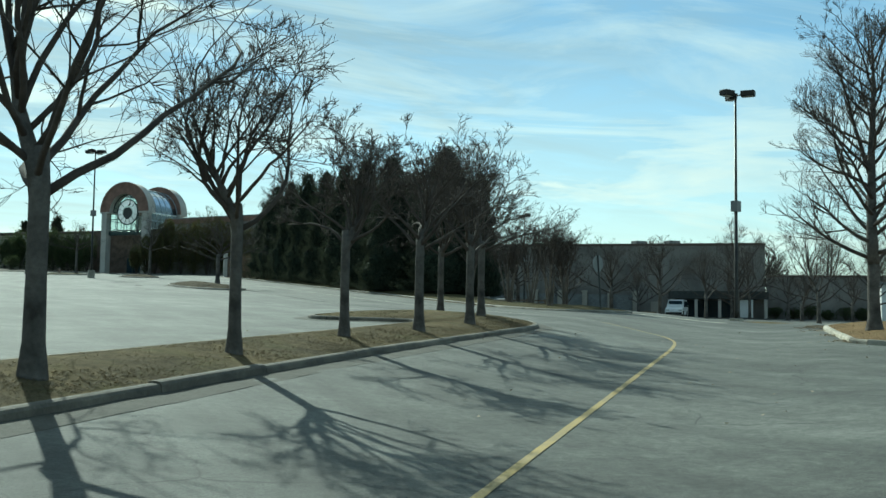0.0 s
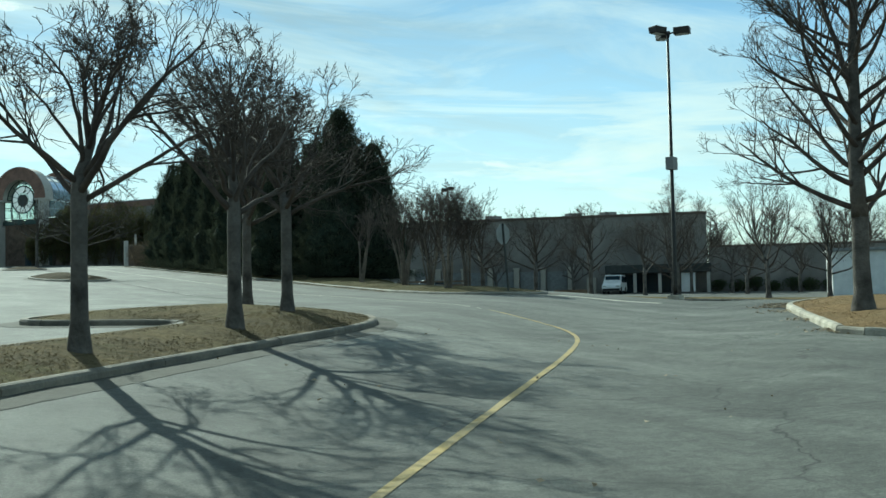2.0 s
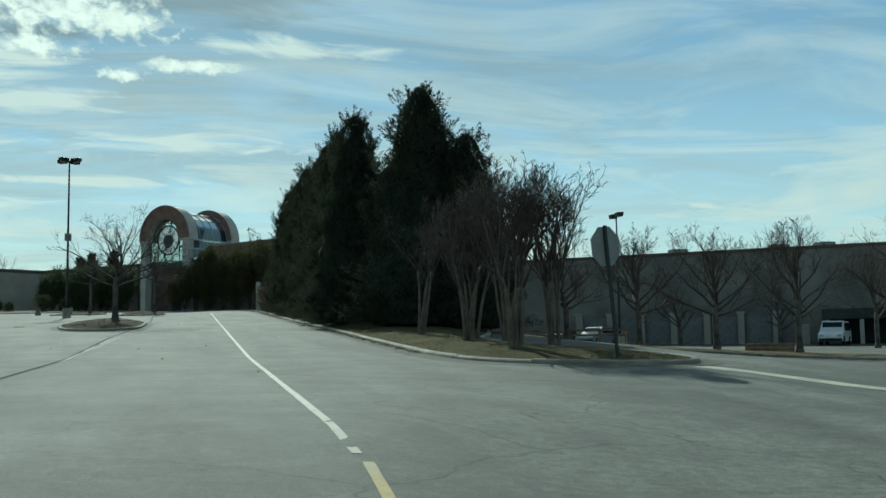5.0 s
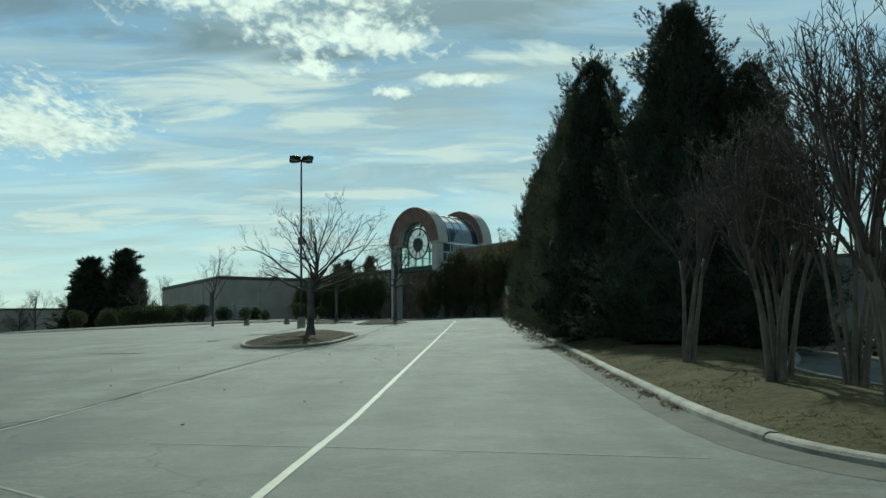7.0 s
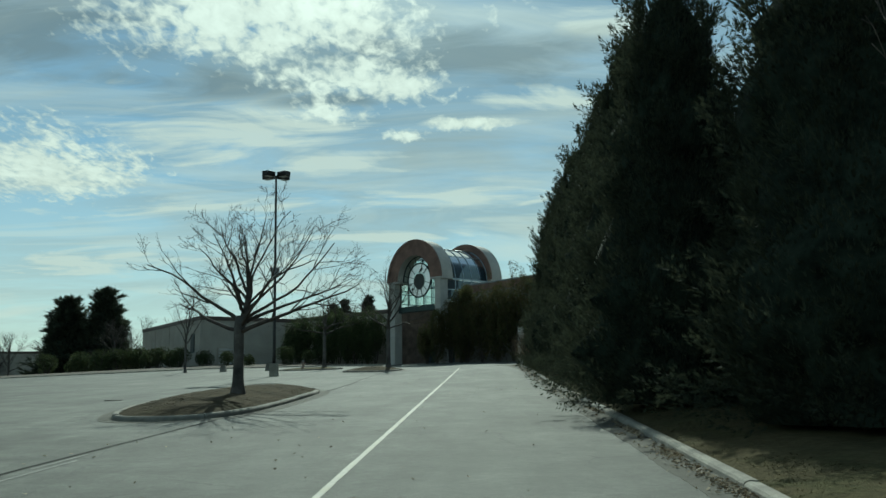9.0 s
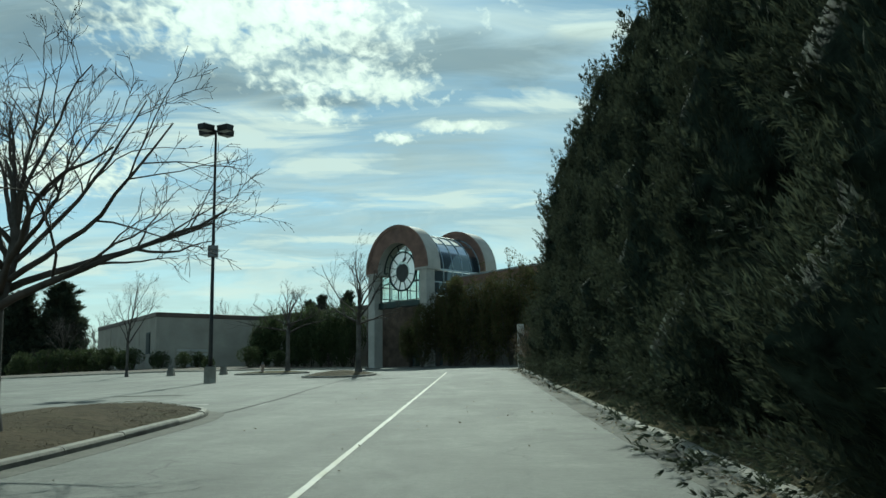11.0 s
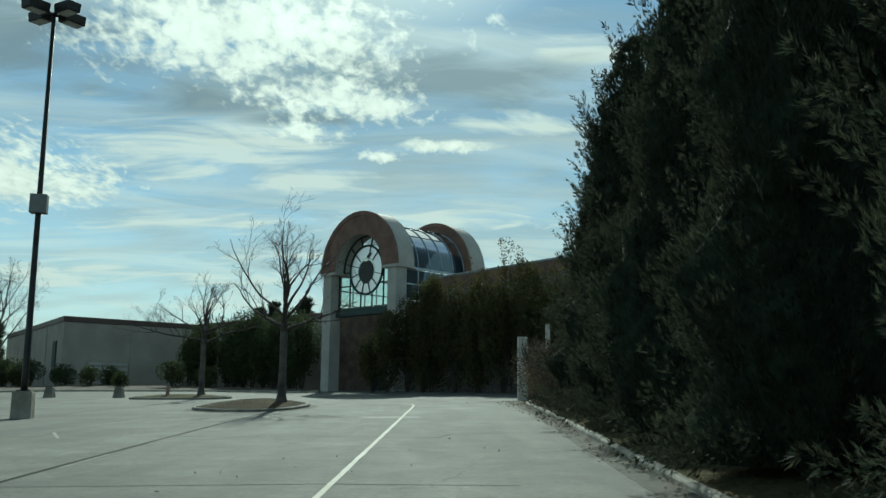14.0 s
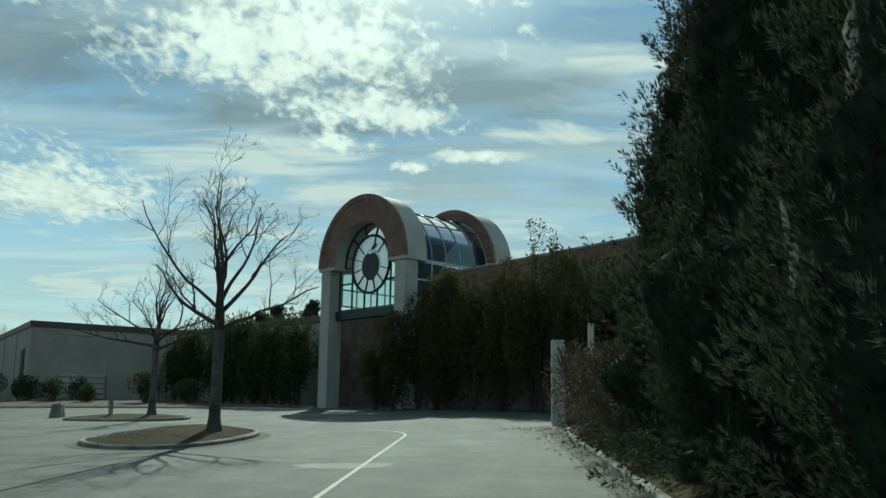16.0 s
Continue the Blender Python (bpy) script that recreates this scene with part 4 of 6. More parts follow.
SPRUCES = [conifer_meshes(101 + i, 10.0, 3.35, 34000, taper=(0.60, 0.55)[i], size=0.12, plumes=280, leaves=60) for i in range(2)]
BACK_SPRUCE = conifer_meshes(120, 10.0, 3.3, 7000, taper=0.5, size=0.36, plumes=150, leaves=24)
for i, (x, y, s, w) in enumerate([(5.05, -4.4, 0.96, 1.04), (3.55, 1.8, 0.95, 0.86), (3.9, 8.5, 0.98, 0.78), (4.3, 15.0, 1.0, 0.76), (4.7, 21.5, 1.0, 0.79), (4.9, 28.0, 1.03, 0.80),
                                 (5.1, 34.5, 1.0, 0.80), (5.3, 41.0, 0.99, 0.80), (5.8, 47.2, 0.86, 0.80), (8.6, 1.5, 0.72, 0.7), (8.9, 11.0, 0.95, 0.8), (9.2, 24, 0.95, 0.85), (9.8, 38, 0.95, 0.85), (6.6, -5.6, 0.77, 0.80), (6.4, -0.6, 0.9, 0.8)]):
    z = island_z(STRIP, x, y, 0.25, 0.105) if inside((x, y), STRIP) else gz(x, y)
    conifer(x, y, z - 0.05, SPRUCES[i % 2] if i < 9 or i >= 13 else BACK_SPRUCE, "dense dark green evergreen tree in the row along the drive", (w, w, s), i * 1.9)
FAR_SPRUCE = conifer_meshes(140, 10.0, 3.0, 6000, taper=0.78, size=0.42, plumes=150, leaves=26, tips=0)
for i, (x, y, s, w) in enumerate([(-63.3, 147, 1.36, 2.35), (-56.8, 146.5, 1.46, 2.2)]):
    conifer(x, y, gz(x, y) - 0.2, FAR_SPRUCE, "dark evergreen tree beyond the parking lot", (w, w, s), i * 2.3)

for i, (x, y, s, w) in enumerate([(-15.9, 126, 0.90, 0.8), (-12.5, 126, 0.95, 0.85), (-17.6, 128, 0.86, 0.8)]):
    conifer(x, y, gz(x, y) - 0.2, FAR_SPRUCE, "dark evergreen tree rising behind the mall wall", (w, w, s), i * 1.3)

# ---- crape myrtles: several pale stems, fan-shaped crowns ----


def many_stemmed(x, y, z, height, seed, label, stems=8, spread=4.6):
    rng = random.Random(seed)
    thing = empty("crape_myrtle", Matrix.Translation((x, y, z)), label, "tree", "crape myrtles")
    CV, CF = [], []
    for i in range(stems):
        az = 2 * math.pi * (i + rng.uniform(-0.3, 0.3)) / stems
        out = Vector((math.cos(az), math.sin(az), 0))
        q = out * rng.uniform(0.05, 0.13) + Vector((0, 0, -0.15))
        r = rng.uniform(0.036, 0.058)
        pts, radii = [q.copy()], [r * 1.5]
        dd = (out * rng.uniform(0.02, 0.10) + Vector((0, 0, 1))).normalized()
        for k in range(9):
            dd = (dd + out * (0.006 + 0.010 * k) * spread / 11 + Vector((rng.gauss(0, 0.035), rng.gauss(0, 0.035), 0.02))).normalized()
            q = q + dd * height * 0.062
            pts.append(q.copy())
            radii.append(r * (1.1 - 0.07 * k))
        V, F = [], []
        tube(V, F, pts, radii, 8)
        part("stem", mesh_of("stem", V, F, PALE_BARK, True), parent=thing)
        for k in range(5):
            ang = rng.uniform(0.10, 0.52)
            side = dd.orthogonal().normalized()
            side.rotate(Matrix.Rotation(rng.uniform(0, 6.28), 3, dd))
            nd = (dd * math.cos(ang) + side * math.sin(ang)).normalized()
            grow(rng, CV, CF, pts[-1 - (k % 4)], nd, height * rng.uniform(0.36, 0.50), r * 0.55, 0, 3, 0.05, (6, 5, 3, 2), 0.08)
    part("crown", mesh_of("crown", CV, CF, TWIG, True), parent=thing, label="fine upright bare twigs")
    return thing


for i, (x, y, h, n) in enumerate([(2.47, -22.85, 3.9, 7), (3.4, -22.75, 3.7, 6), (3.7, -18.7, 4.4, 6), (2.95, -17.7, 3.9, 4), (3.35, -16.8, 3.8, 3), (2.85, -12.8, 3.9, 3)]):
    many_stemmed(x, y, island_z(STRIP, x, y, 0.25, 0.105), h, 201 + i, "leafless crape myrtle with smooth tan stems on the grass strip", stems=n)


# ---- lamp posts ----


def lamp_post(x, y, height, heads, label, turn=0.0, box_at=0.49, base_h=0.85, tall_base=True):
    z = gz(x, y)
    thing = empty("parking_lamp", Matrix.Translation((x, y, z)) @ Matrix.Rotation(radians(turn), 4, "Z"), label, "lamp post", "parking lot lamps")
    V, F = [], []
    tube(V, F, [Vector((0, 0, -0.3)), Vector((0, 0, base_h - 0.03)), Vector((0, 0, base_h))], [0.45, 0.42, 0.39], 4)
    part("base", mesh_of("base", V, F, PALE_KERB), parent=thing, label="square concrete base")
    part("flange", boxed(-0.2, 0.2, -0.2, 0.2, base_h, base_h + 0.03, 0.004), LAMP_METAL, thing)
    for sx in (-0.15, 0.15):
        for sy in (-0.15, 0.15):
            part("bolt", tube_mesh("bolt", [(sx, sy, base_h), (sx, sy, base_h + 0.08)], [0.018, 0.018], 6, STEEL), parent=thing)
    top = base_h + height
    part("pole", tube_mesh("pole", [(0, 0, base_h), (0, 0, base_h + 0.5), (0, 0, top)], [0.115, 0.11, 0.065], 12, LAMP_METAL), parent=thing)
    bz = base_h + height * box_at
    part("control_box", boxed(-0.27, 0.27, -0.2, 0.2, bz, bz + 0.62, 0.02), BOX_METAL, thing, "grey metal box on the pole")
    for k in range(heads):
        a = 2 * math.pi * k / max(heads, 2) + math.pi / 4
        arm = part("arm", tube_mesh("arm", [(0, 0, top - 0.08), (math.cos(a) * 0.34, math.sin(a) * 0.34, top - 0.02)], [0.04, 0.04], 8, LAMP_METAL), parent=thing)
        hb = boxed(0.0, 0.78, -0.27, 0.27, -0.16, 0.17, 0.03)
        for v in hb.verts:
            if v.co.z < 0:
                v.co.y *= 0.86
        head = part("lamp_head", hb, LAMP_METAL, thing, "dark bronze shoebox lamp head")
        head.matrix_basis = Matrix.Translation((math.cos(a) * 0.32, math.sin(a) * 0.32, top)) @ Matrix.Rotation(a, 4, "Z")
        part("lens", boxed(0.12, 0.7, -0.19, 0.19, -0.175, -0.162), LENS, head)
    return thing


lamp_post(-12.84, 48.7, 12.75, 4, "tall dark parking lot lamp with four heads on a concrete base", 10, 0.455)
lamp_post(16.67, -19.42, 12.95, 3, "tall dark parking lot lamp standing beyond the side road", 25, 0.474, base_h=0.3)
lamp_post(31.2, 33.1, 9.95, 2, "dark two-headed parking lot lamp before the store", 40)
lamp_post(-78, 60, 13.0, 4, "tall dark parking lot lamp far across the lot", 40)

# ---- stop sign seen from behind ----


def stop_sign(x, y, z):
    thing = empty("stop_sign", Matrix.Translation((x, y, z)) @ Matrix.Rotation(radians(20), 4, "Z") @ Matrix.Rotation(radians(-5.5), 4, "Y"), "octagonal stop sign on a leaning steel post, seen from behind", "road sign")
    bm = bmesh.new()
    for sgn in (-1, 1):
        box(bm, sgn * 0.02 - 0.006, sgn * 0.02 + 0.02 * (sgn > 0) + 0.006, -0.02, 0.012, -0.4, 2.52)
    box(bm, -0.024, 0.024, -0.026, -0.018, -0.4, 2.52)
    part("post", bm, POST_STEEL, thing)
    R = 0.375 / math.cos(math.pi / 8)
    def octagon(y0, y1, r):
        b = bmesh.new()
        ring = [[b.verts.new((r * math.cos(math.pi / 8 + k * math.pi / 4), yy, 2.12 + r * math.sin(math.pi / 8 + k * math.pi / 4))) for k in range(8)] for yy in (y0, y1)]
        b.faces.new(ring[0]), b.faces.new(list(reversed(ring[1])))
        for k in range(8):
            b.faces.new((ring[0][k], ring[1][k], ring[1][(k + 1) % 8], ring[0][(k + 1) % 8]))
        bmesh.ops.recalc_face_normals(b, faces=b.faces)
        return b
    part("plate", octagon(0.014, 0.018, R), SIGN_BACK, thing, "bare aluminium back of the plate")
    part("face", octagon(0.019, 0.0205, R * 0.985), SIGN_RED, thing, "red front face")
    for zz in (1.95, 2.3):
        part("bolt", tube_mesh("bolt", [(0, -0.03, zz), (0, 0.01, zz)], [0.012, 0.012], 6, STEEL), parent=thing)


stop_sign(3.42, -25.9, island_z(STRIP, 3.42, -25.9, 0.25, 0.105) - 0.01)

# ---- entrance pavilion with two arches ----
PX, PY = -4.92, 92.45
PZ = gz(PX, PY)
pav = empty("entrance_pavilion", Matrix.Translation((PX, PY, PZ)) @ Matrix.Rotation(radians(-46.5), 4, "Z"),
            "mall entrance pavilion with twin concrete arches and a glazed barrel vault", "building")
SPRING, R_OUT, R_IN = 13.62 - PZ, 4.42, 2.70


def half_ring(y0, y1, r0, r1, zc, seg=36, face_front=True, drop=0.0):
    """An arch slab: half a ring of some depth; its front face takes the second material."""
    V, F, S = [], [], []
    for i in range(seg + 1):
        a = math.pi * i / seg
        for r, y in ((r1, y0), (r1, y1), (r0, y1), (r0, y0)):
            V.append((-r * math.cos(a), y, zc + r * math.sin(a)))
    for i in range(seg):
        for k in range(4):
            a, b = i * 4 + k, i * 4 + (k + 1) % 4
            F.append((a, a + 4, b + 4, b))
            S.append(1 if k == 3 else 0)
    F += [(0, 1, 2, 3), tuple(seg * 4 + k for k in (3, 2, 1, 0))]
    S += [0, 0]
    return V, F, S


for y0, zc, nm in ((0.0, SPRING, "front_arch"), (7.75, SPRING + 0.16, "rear_arch")):
    V, F, S = half_ring(y0, y0 + 1.75, R_IN, R_OUT, zc)
    part(nm, mesh_of(nm, V, F, [PALE_STONE, BROWN_STUCCO], False, S), parent=pav, label="pale concrete arch with a red-brown face")
    V, F, S = half_ring(y0 - 0.06, y0 + 0.12, R_OUT - 0.30, R_OUT + 0.05, zc)
    part("arch_rim", mesh_of("arch_rim", V, F, [BROWN_STUCCO, BROWN_STUCCO], False, S), parent=pav, label="red-brown rim of the arch")
    for sx in (-1, 1):
        a, b = sorted((sx * 3.30, sx * 4.26))
        part("column", boxed(a, b, y0 + 0.08, y0 + 1.14, -1.2, zc - 0.0, 0.03), PALE_STONE, pav, "tall pale concrete column")
        a, b = sorted((sx * 2.70, sx * 4.44))
        part("capital", boxed(a, b, y0 - 0.02, y0 + 1.77, zc - 0.22, zc - 0.004, 0.02), PALE_STONE, pav)


def bar(bm, p, q, w, d):
    """A square bar from p to q in the plane of the glass."""
    p, q = Vector(p), Vector(q)
    ax = (q - p).normalized()
    sd = ax.cross(Vector((0, 1, 0))).normalized() * w * 0.5
    yy = Vector((0, d * 0.5, 0))
    v = [bm.verts.new(c) for c in (p - sd - yy, p + sd - yy, p + sd + yy, p - sd + yy, q - sd - yy, q + sd - yy, q + sd + yy, q - sd + yy)]
    for f in ((3, 2, 1, 0), (4, 5, 6, 7), (0, 1, 5, 4), (1, 2, 6, 5), (2, 3, 7, 6), (3, 0, 4, 7)):
        bm.faces.new([v[i] for i in f])


def ring_mesh(name, r, w, y, zc, mat, seg=48):
    V, F = [], []
    pts = [Vector((r * math.cos(2 * math.pi * i / seg), y, zc + r * math.sin(2 * math.pi * i / seg))) for i in range(seg + 1)]
    tube(V, F, pts, [w] * len(pts), 8)
    return mesh_of(name, V, F, mat, True)


def rose_window(y, zc):
    win = part("window", ring_mesh("window", 1.88, 0.09, y, zc, DARK_FRAME), parent=pav, label="round window frame with radial bars and an emblem")
    pts = [Vector(((R_IN - 0.04) * math.cos(math.pi * i / 32), y, zc + (R_IN - 0.04) * math.sin(math.pi * i / 32))) for i in range(33)]
    V, F = [], []
    tube(V, F, pts, [0.06] * 33, 8)
    part("head_frame", mesh_of("head_frame", V, F, DARK_FRAME, True), parent=win)
    for k in range(12):
        a = math.pi * 2 * k / 12 + math.pi / 12
        r1 = R_IN - 0.05 if math.sin(a) > -0.12 else 1.9
        bm = bmesh.new()
        r0 = 1.0 if k % 3 else 1.86
        if r1 < 2:
            r0 = 1.0
        bar(bm, (r0 * math.cos(a), y, zc + r0 * math.sin(a)), (r1 * math.cos(a), y, zc + r1 * math.sin(a)), 0.06, 0.09)
        part("spoke", bm, DARK_FRAME, win)
    # frosted annulus round the emblem
    V, F = [], []
    for i in range(49):
        a = 2 * math.pi * i / 48
        for r in (1.0, 1.84):
            V.append((r * math.cos(a), y + 0.01, zc + r * math.sin(a)))
        if i:
            F.append((2 * i - 2, 2 * i, 2 * i + 1, 2 * i - 1))
    part("pane", mesh_of("pane", V, F, FROST), parent=win, label="frosted pale ring of glass")
    disc = [(0.995 * math.cos(2 * math.pi * i / 40), y + 0.015, zc + 0.995 * math.sin(2 * math.pi * i / 40)) for i in range(40)]
    part("pane", mesh_of("pane", disc, [tuple(range(40))], FROST), parent=win)
    # round fruit-shaped emblem with a leaf
    pts = []
    for i in range(48):
        a = 2 * math.pi * i / 48
        r = 1.0 + 0.06 * math.cos(2 * a) + (0.10 if math.sin(a) < -0.9 else 0.0) - 0.16 * math.exp(-((a - math.pi / 2) / 0.22) ** 2)
        pts.append((r * 0.80 * math.cos(a), zc - 0.10 + r * 0.92 * math.sin(a)))
    V = [(x, y - 0.06, z) for x, z in pts] + [(x, y + 0.005, z) for x, z in pts]
    F = [tuple(range(48)), tuple(reversed(range(48, 96)))] + [(i, (i + 1) % 48, 48 + (i + 1) % 48, 48 + i) for i in range(48)]
    part("emblem", mesh_of("emblem", V, F, EMBLEM), parent=win, label="dark round fruit-shaped emblem")
    leaf = [(0.02, 0.90), (0.14, 1.14), (0.38, 1.30), (0.58, 1.28), (0.46, 1.08), (0.22, 0.94)]
    V = [(x, y - 0.05, zc + z) for x, z in leaf] + [(x, y + 0.004, zc + z) for x, z in leaf]
    F = [tuple(range(6)), tuple(reversed(range(6, 12)))] + [(i, (i + 1) % 6, 6 + (i + 1) % 6, 6 + i) for i in range(6)]
    part("leaf", mesh_of("leaf", V, F, EMBLEM), parent=win)
    # clear glass between the round frame and the arch
    V, F = [], []
    for i in range(33):
        a = math.pi * i / 32
        for r in (1.9, R_IN - 0.06):
            V.append((r * math.cos(a), y + 0.02, zc + r * math.sin(a)))
        if i:
            F.append((2 * i - 2, 2 * i, 2 * i + 1, 2 * i - 1))
    part("pane", mesh_of("pane", V, F, CLEAR_GLASS), parent=win)
    return win


def lower_grid(y, z0, z1):
    """The band of upright panes below the round window."""
    xs = [-3.28, -1.95, -0.65, 0.65, 1.95, 3.28]
    grid = part("window_frame", bar_frame(y, xs, (z0, z0 + 1.75, z1)), DARK_FRAME, pav, "dark green window bars")
    for i in range(5):
        for za, zb in ((z0, z0 + 1.75), (z0 + 1.75, z1)):
            V = [(xs[i] + 0.04, y + 0.02, za + 0.04), (xs[i + 1] - 0.04, y + 0.02, za + 0.04), (xs[i + 1] - 0.04, y + 0.02, zb - 0.04), (xs[i] + 0.04, y + 0.02, zb - 0.04)]
            part("pane", mesh_of("pane", V, [(0, 1, 2, 3)], CLEAR_GLASS), parent=grid)


def bar_frame(y, xs, zs):
    bm = bmesh.new()
    for x in xs:
        box(bm, x - 0.04, x + 0.04, y - 0.05, y + 0.05, zs[0], zs[-1])
    for z in zs:
        box(bm, xs[0], xs[-1], y - 0.047, y + 0.047, z - 0.05, z + 0.05)
    return bm


rose_window(0.85, SPRING)
lower_grid(0.92, SPRING - 2.85, SPRING - 0.02)
# Dark-coloured beam fills in for the unlit void under the window
part("canopy", boxed(-3.29, 3.29, 0.6, 1.1, SPRING - 3.5, SPRING - 2.92, 0.04), DARK_FRAME, pav, "dark band in place of the void below the window")


def vault():
    """Glazed barrel between the arches: ribs, purlins and panes."""
    r, y0, y1, zc = 3.78, 1.5, 7.75, SPRING - 0.05
    v = part("vault_frame", boxed(-r - 0.12, -r + 0.08, y0, y1, zc - 0.12, zc + 0.06, 0.01), BLUE_METAL, pav, "pale blue metal frame of the barrel vault")
    part("gutter", boxed(r - 0.08, r + 0.12, y0, y1, zc - 0.12, zc + 0.06, 0.01), BLUE_METAL, v)
    nb, ns = 5, 4
    ys = [y0 + (y1 - y0) * i / nb for i in range(nb + 1)]
    for i, y in enumerate(ys):
        pts = [Vector((-r * math.cos(math.pi * k / 24), y, zc + r * math.sin(math.pi * k / 24))) for k in range(25)]
        V, F = [], []
        tube(V, F, pts, [0.055] * 25, 6)
        part("rib", mesh_of("rib", V, F, BLUE_METAL, True), parent=v)
    for k in range(1, ns):
        a = math.pi * k / ns
        part("purlin", tube_mesh("purlin", [(-r * math.cos(a), y0, zc + r * math.sin(a)), (-r * math.cos(a), y1, zc + r * math.sin(a))], [0.035, 0.035], 6, BLUE_METAL), parent=v)
    cap_v, cap_f = [], []
    for j in range(9):
        a = math.pi * (0.40 + 0.20 * j / 8)
        for y in (y0, y1):
            cap_v.append((-(r + 0.07) * math.cos(a), y, zc + (r + 0.07) * math.sin(a)))
        if j:
            cap_f.append((2 * j - 2, 2 * j - 1, 2 * j + 1, 2 * j))
    part("ridge_cap", mesh_of("ridge_cap", cap_v, cap_f, BLUE_METAL, True), parent=v, label="pale metal ridge cap")
    for i in range(nb):
        for k in range(ns):
            V, F = [], []
            for j in range(7):
                a = math.pi * (k + j / 6) / ns
                for y in (ys[i] + 0.04, ys[i + 1] - 0.04):
                    V.append((-(r - 0.02) * math.cos(a), y, zc + (r - 0.02) * math.sin(a)))
                if j:
                    F.append((2 * j - 2, 2 * j - 1, 2 * j + 1, 2 * j))
            # Sunward panes made clear for a backlit front window; near panes dark blue
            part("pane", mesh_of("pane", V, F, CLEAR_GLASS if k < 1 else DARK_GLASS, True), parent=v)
    for sx in (-1, 1):
        side = part("side_glazing", side_frame(sx * r, ys, SPRING - 2.4, zc - 0.12), BLUE_METAL, pav, "blue glazed side wall")
        for i in range(nb):
            V = [(sx * r, ys[i] + 0.05, SPRING - 2.36), (sx * r, ys[i + 1] - 0.05, SPRING - 2.36), (sx * r, ys[i + 1] - 0.05, zc - 0.16), (sx * r, ys[i] + 0.05, zc - 0.16)]
            # Likewise clear only on the hidden sunward side, for the bright front panes
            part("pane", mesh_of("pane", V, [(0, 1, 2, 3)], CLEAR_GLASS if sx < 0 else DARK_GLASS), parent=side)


def side_frame(x, ys, z0, z1):
    bm = bmesh.new()
    for y in ys:
        box(bm, x - 0.04, x + 0.04, y - 0.04, y + 0.04, z0, z1)
    for z in (z0, (z0 + z1) / 2):
        box(bm, x - 0.037, x + 0.037, ys[0], ys[-1], z - 0.05, z + 0.05)
    return bm


vault()
part("lower_wall", boxed(-9.0, 4.5, 3.9, 14.0, -1.0, 11.0 - PZ), BRICK_DARK, pav, "dark brick wall under the vault")
part("roof_band", boxed(-9.1, 4.6, 3.8, 14.1, 11.004 - PZ, 11.2 - PZ), COPING, pav)
for i in range(4):
    x0 = -2.4 + i * 1.2
    dr = part("door", boxed(x0 + 0.03, x0 + 1.17, 3.82, 3.89, 0.02, 2.5, 0.01), DARK_FRAME, pav, "dark framed glass entrance door")
    part("pane", boxed(x0 + 0.14, x0 + 1.06, 3.79, 3.815, 0.2, 2.35), DARK_GLASS, dr)
    part("handle", tube_mesh("handle", [(x0 + 1.0, 3.74, 0.9), (x0 + 1.0, 3.74, 1.5)], [0.016, 0.016], 8, STEEL), parent=dr)

# ---- mall walls ----


def wall_run(name, pts, top, mat, label, coping=COPING, thick=0.4, cope_h=0.5, panels=0.0, fascia=0.0):
    """A wall along a plan line, with a coping and shallow pilaster joints."""
    cx, cy = pts[0]
    thing = empty(name, Matrix.Translation((cx, cy, 0)), label, "wall", kind="structure")
    for i, (a, b) in enumerate(zip(pts, pts[1:])):
        a, b = Vector(a), Vector(b)
        d = (b - a).normalized()
        nrm = Vector((d.y, -d.x))
        L = (b - a).length
        ang = math.atan2(d.y, d.x)
        m = Matrix.Translation((a.x - cx, a.y - cy, 0)) @ Matrix.Rotation(ang, 4, "Z")
        zb = min(gz(*a), gz(*b)) - 0.6
        body = part("wall_face", boxed(0, L + thick * 0.0, 0.0, thick, zb, top - cope_h), mat, thing)
        body.matrix_basis = m
        cp = part("coping", boxed(-0.03, L + 0.03, -0.09, thick + 0.09, top - cope_h + 0.004, top, 0.03), coping, thing, "dark metal coping")
        cp.matrix_basis = m
        if fascia:
            fs = part("fascia", boxed(-0.02, L + 0.02, -0.06, -0.003, top - cope_h - fascia, top - cope_h - 0.002, 0.01), BROWN_STUCCO, thing, "red-brown band under the coping")
            fs.matrix_basis = m
        if panels:
            k = int(L / panels)
            for j in range(1, k):
                x = L * j / k
                pl = part("pilaster", boxed(x - 0.2, x + 0.2, -0.07, -0.002, zb, top - cope_h - fascia - 0.02, 0.01), mat, thing)
                pl.matrix_basis = m
    return thing


wall_run("wall_west", [(-46, 130.5), (-32.1, 107.9), (-21.5, 114.6), (-8.3, 101.7)], 11.2, BEIGE_WALL, "beige mall wall with a brown coping", panels=5.5)
wall_run("wall_east", [(0.75, 89.4), (8.9, 78.6), (24, 58.6), (34, 66)], 12.6, GREY_WALL, "brown mall wall with a pale metal coping", coping=PALE_COPING, cope_h=0.16, panels=4.5, fascia=0.75)
wall_run("wall_south", [(23.6, 55.8), (59.1, 26.5), (72, 42)], 7.6, GREY_WALL, "long grey department store wall", coping=COPING, cope_h=0.3, panels=6.0)
wall_run("wall_annex", [(59.8, 27.0), (84, 8.5)], 3.9, GREY_WALL, "lower grey annex wall beside the department store", cope_h=0.25, panels=7.0)
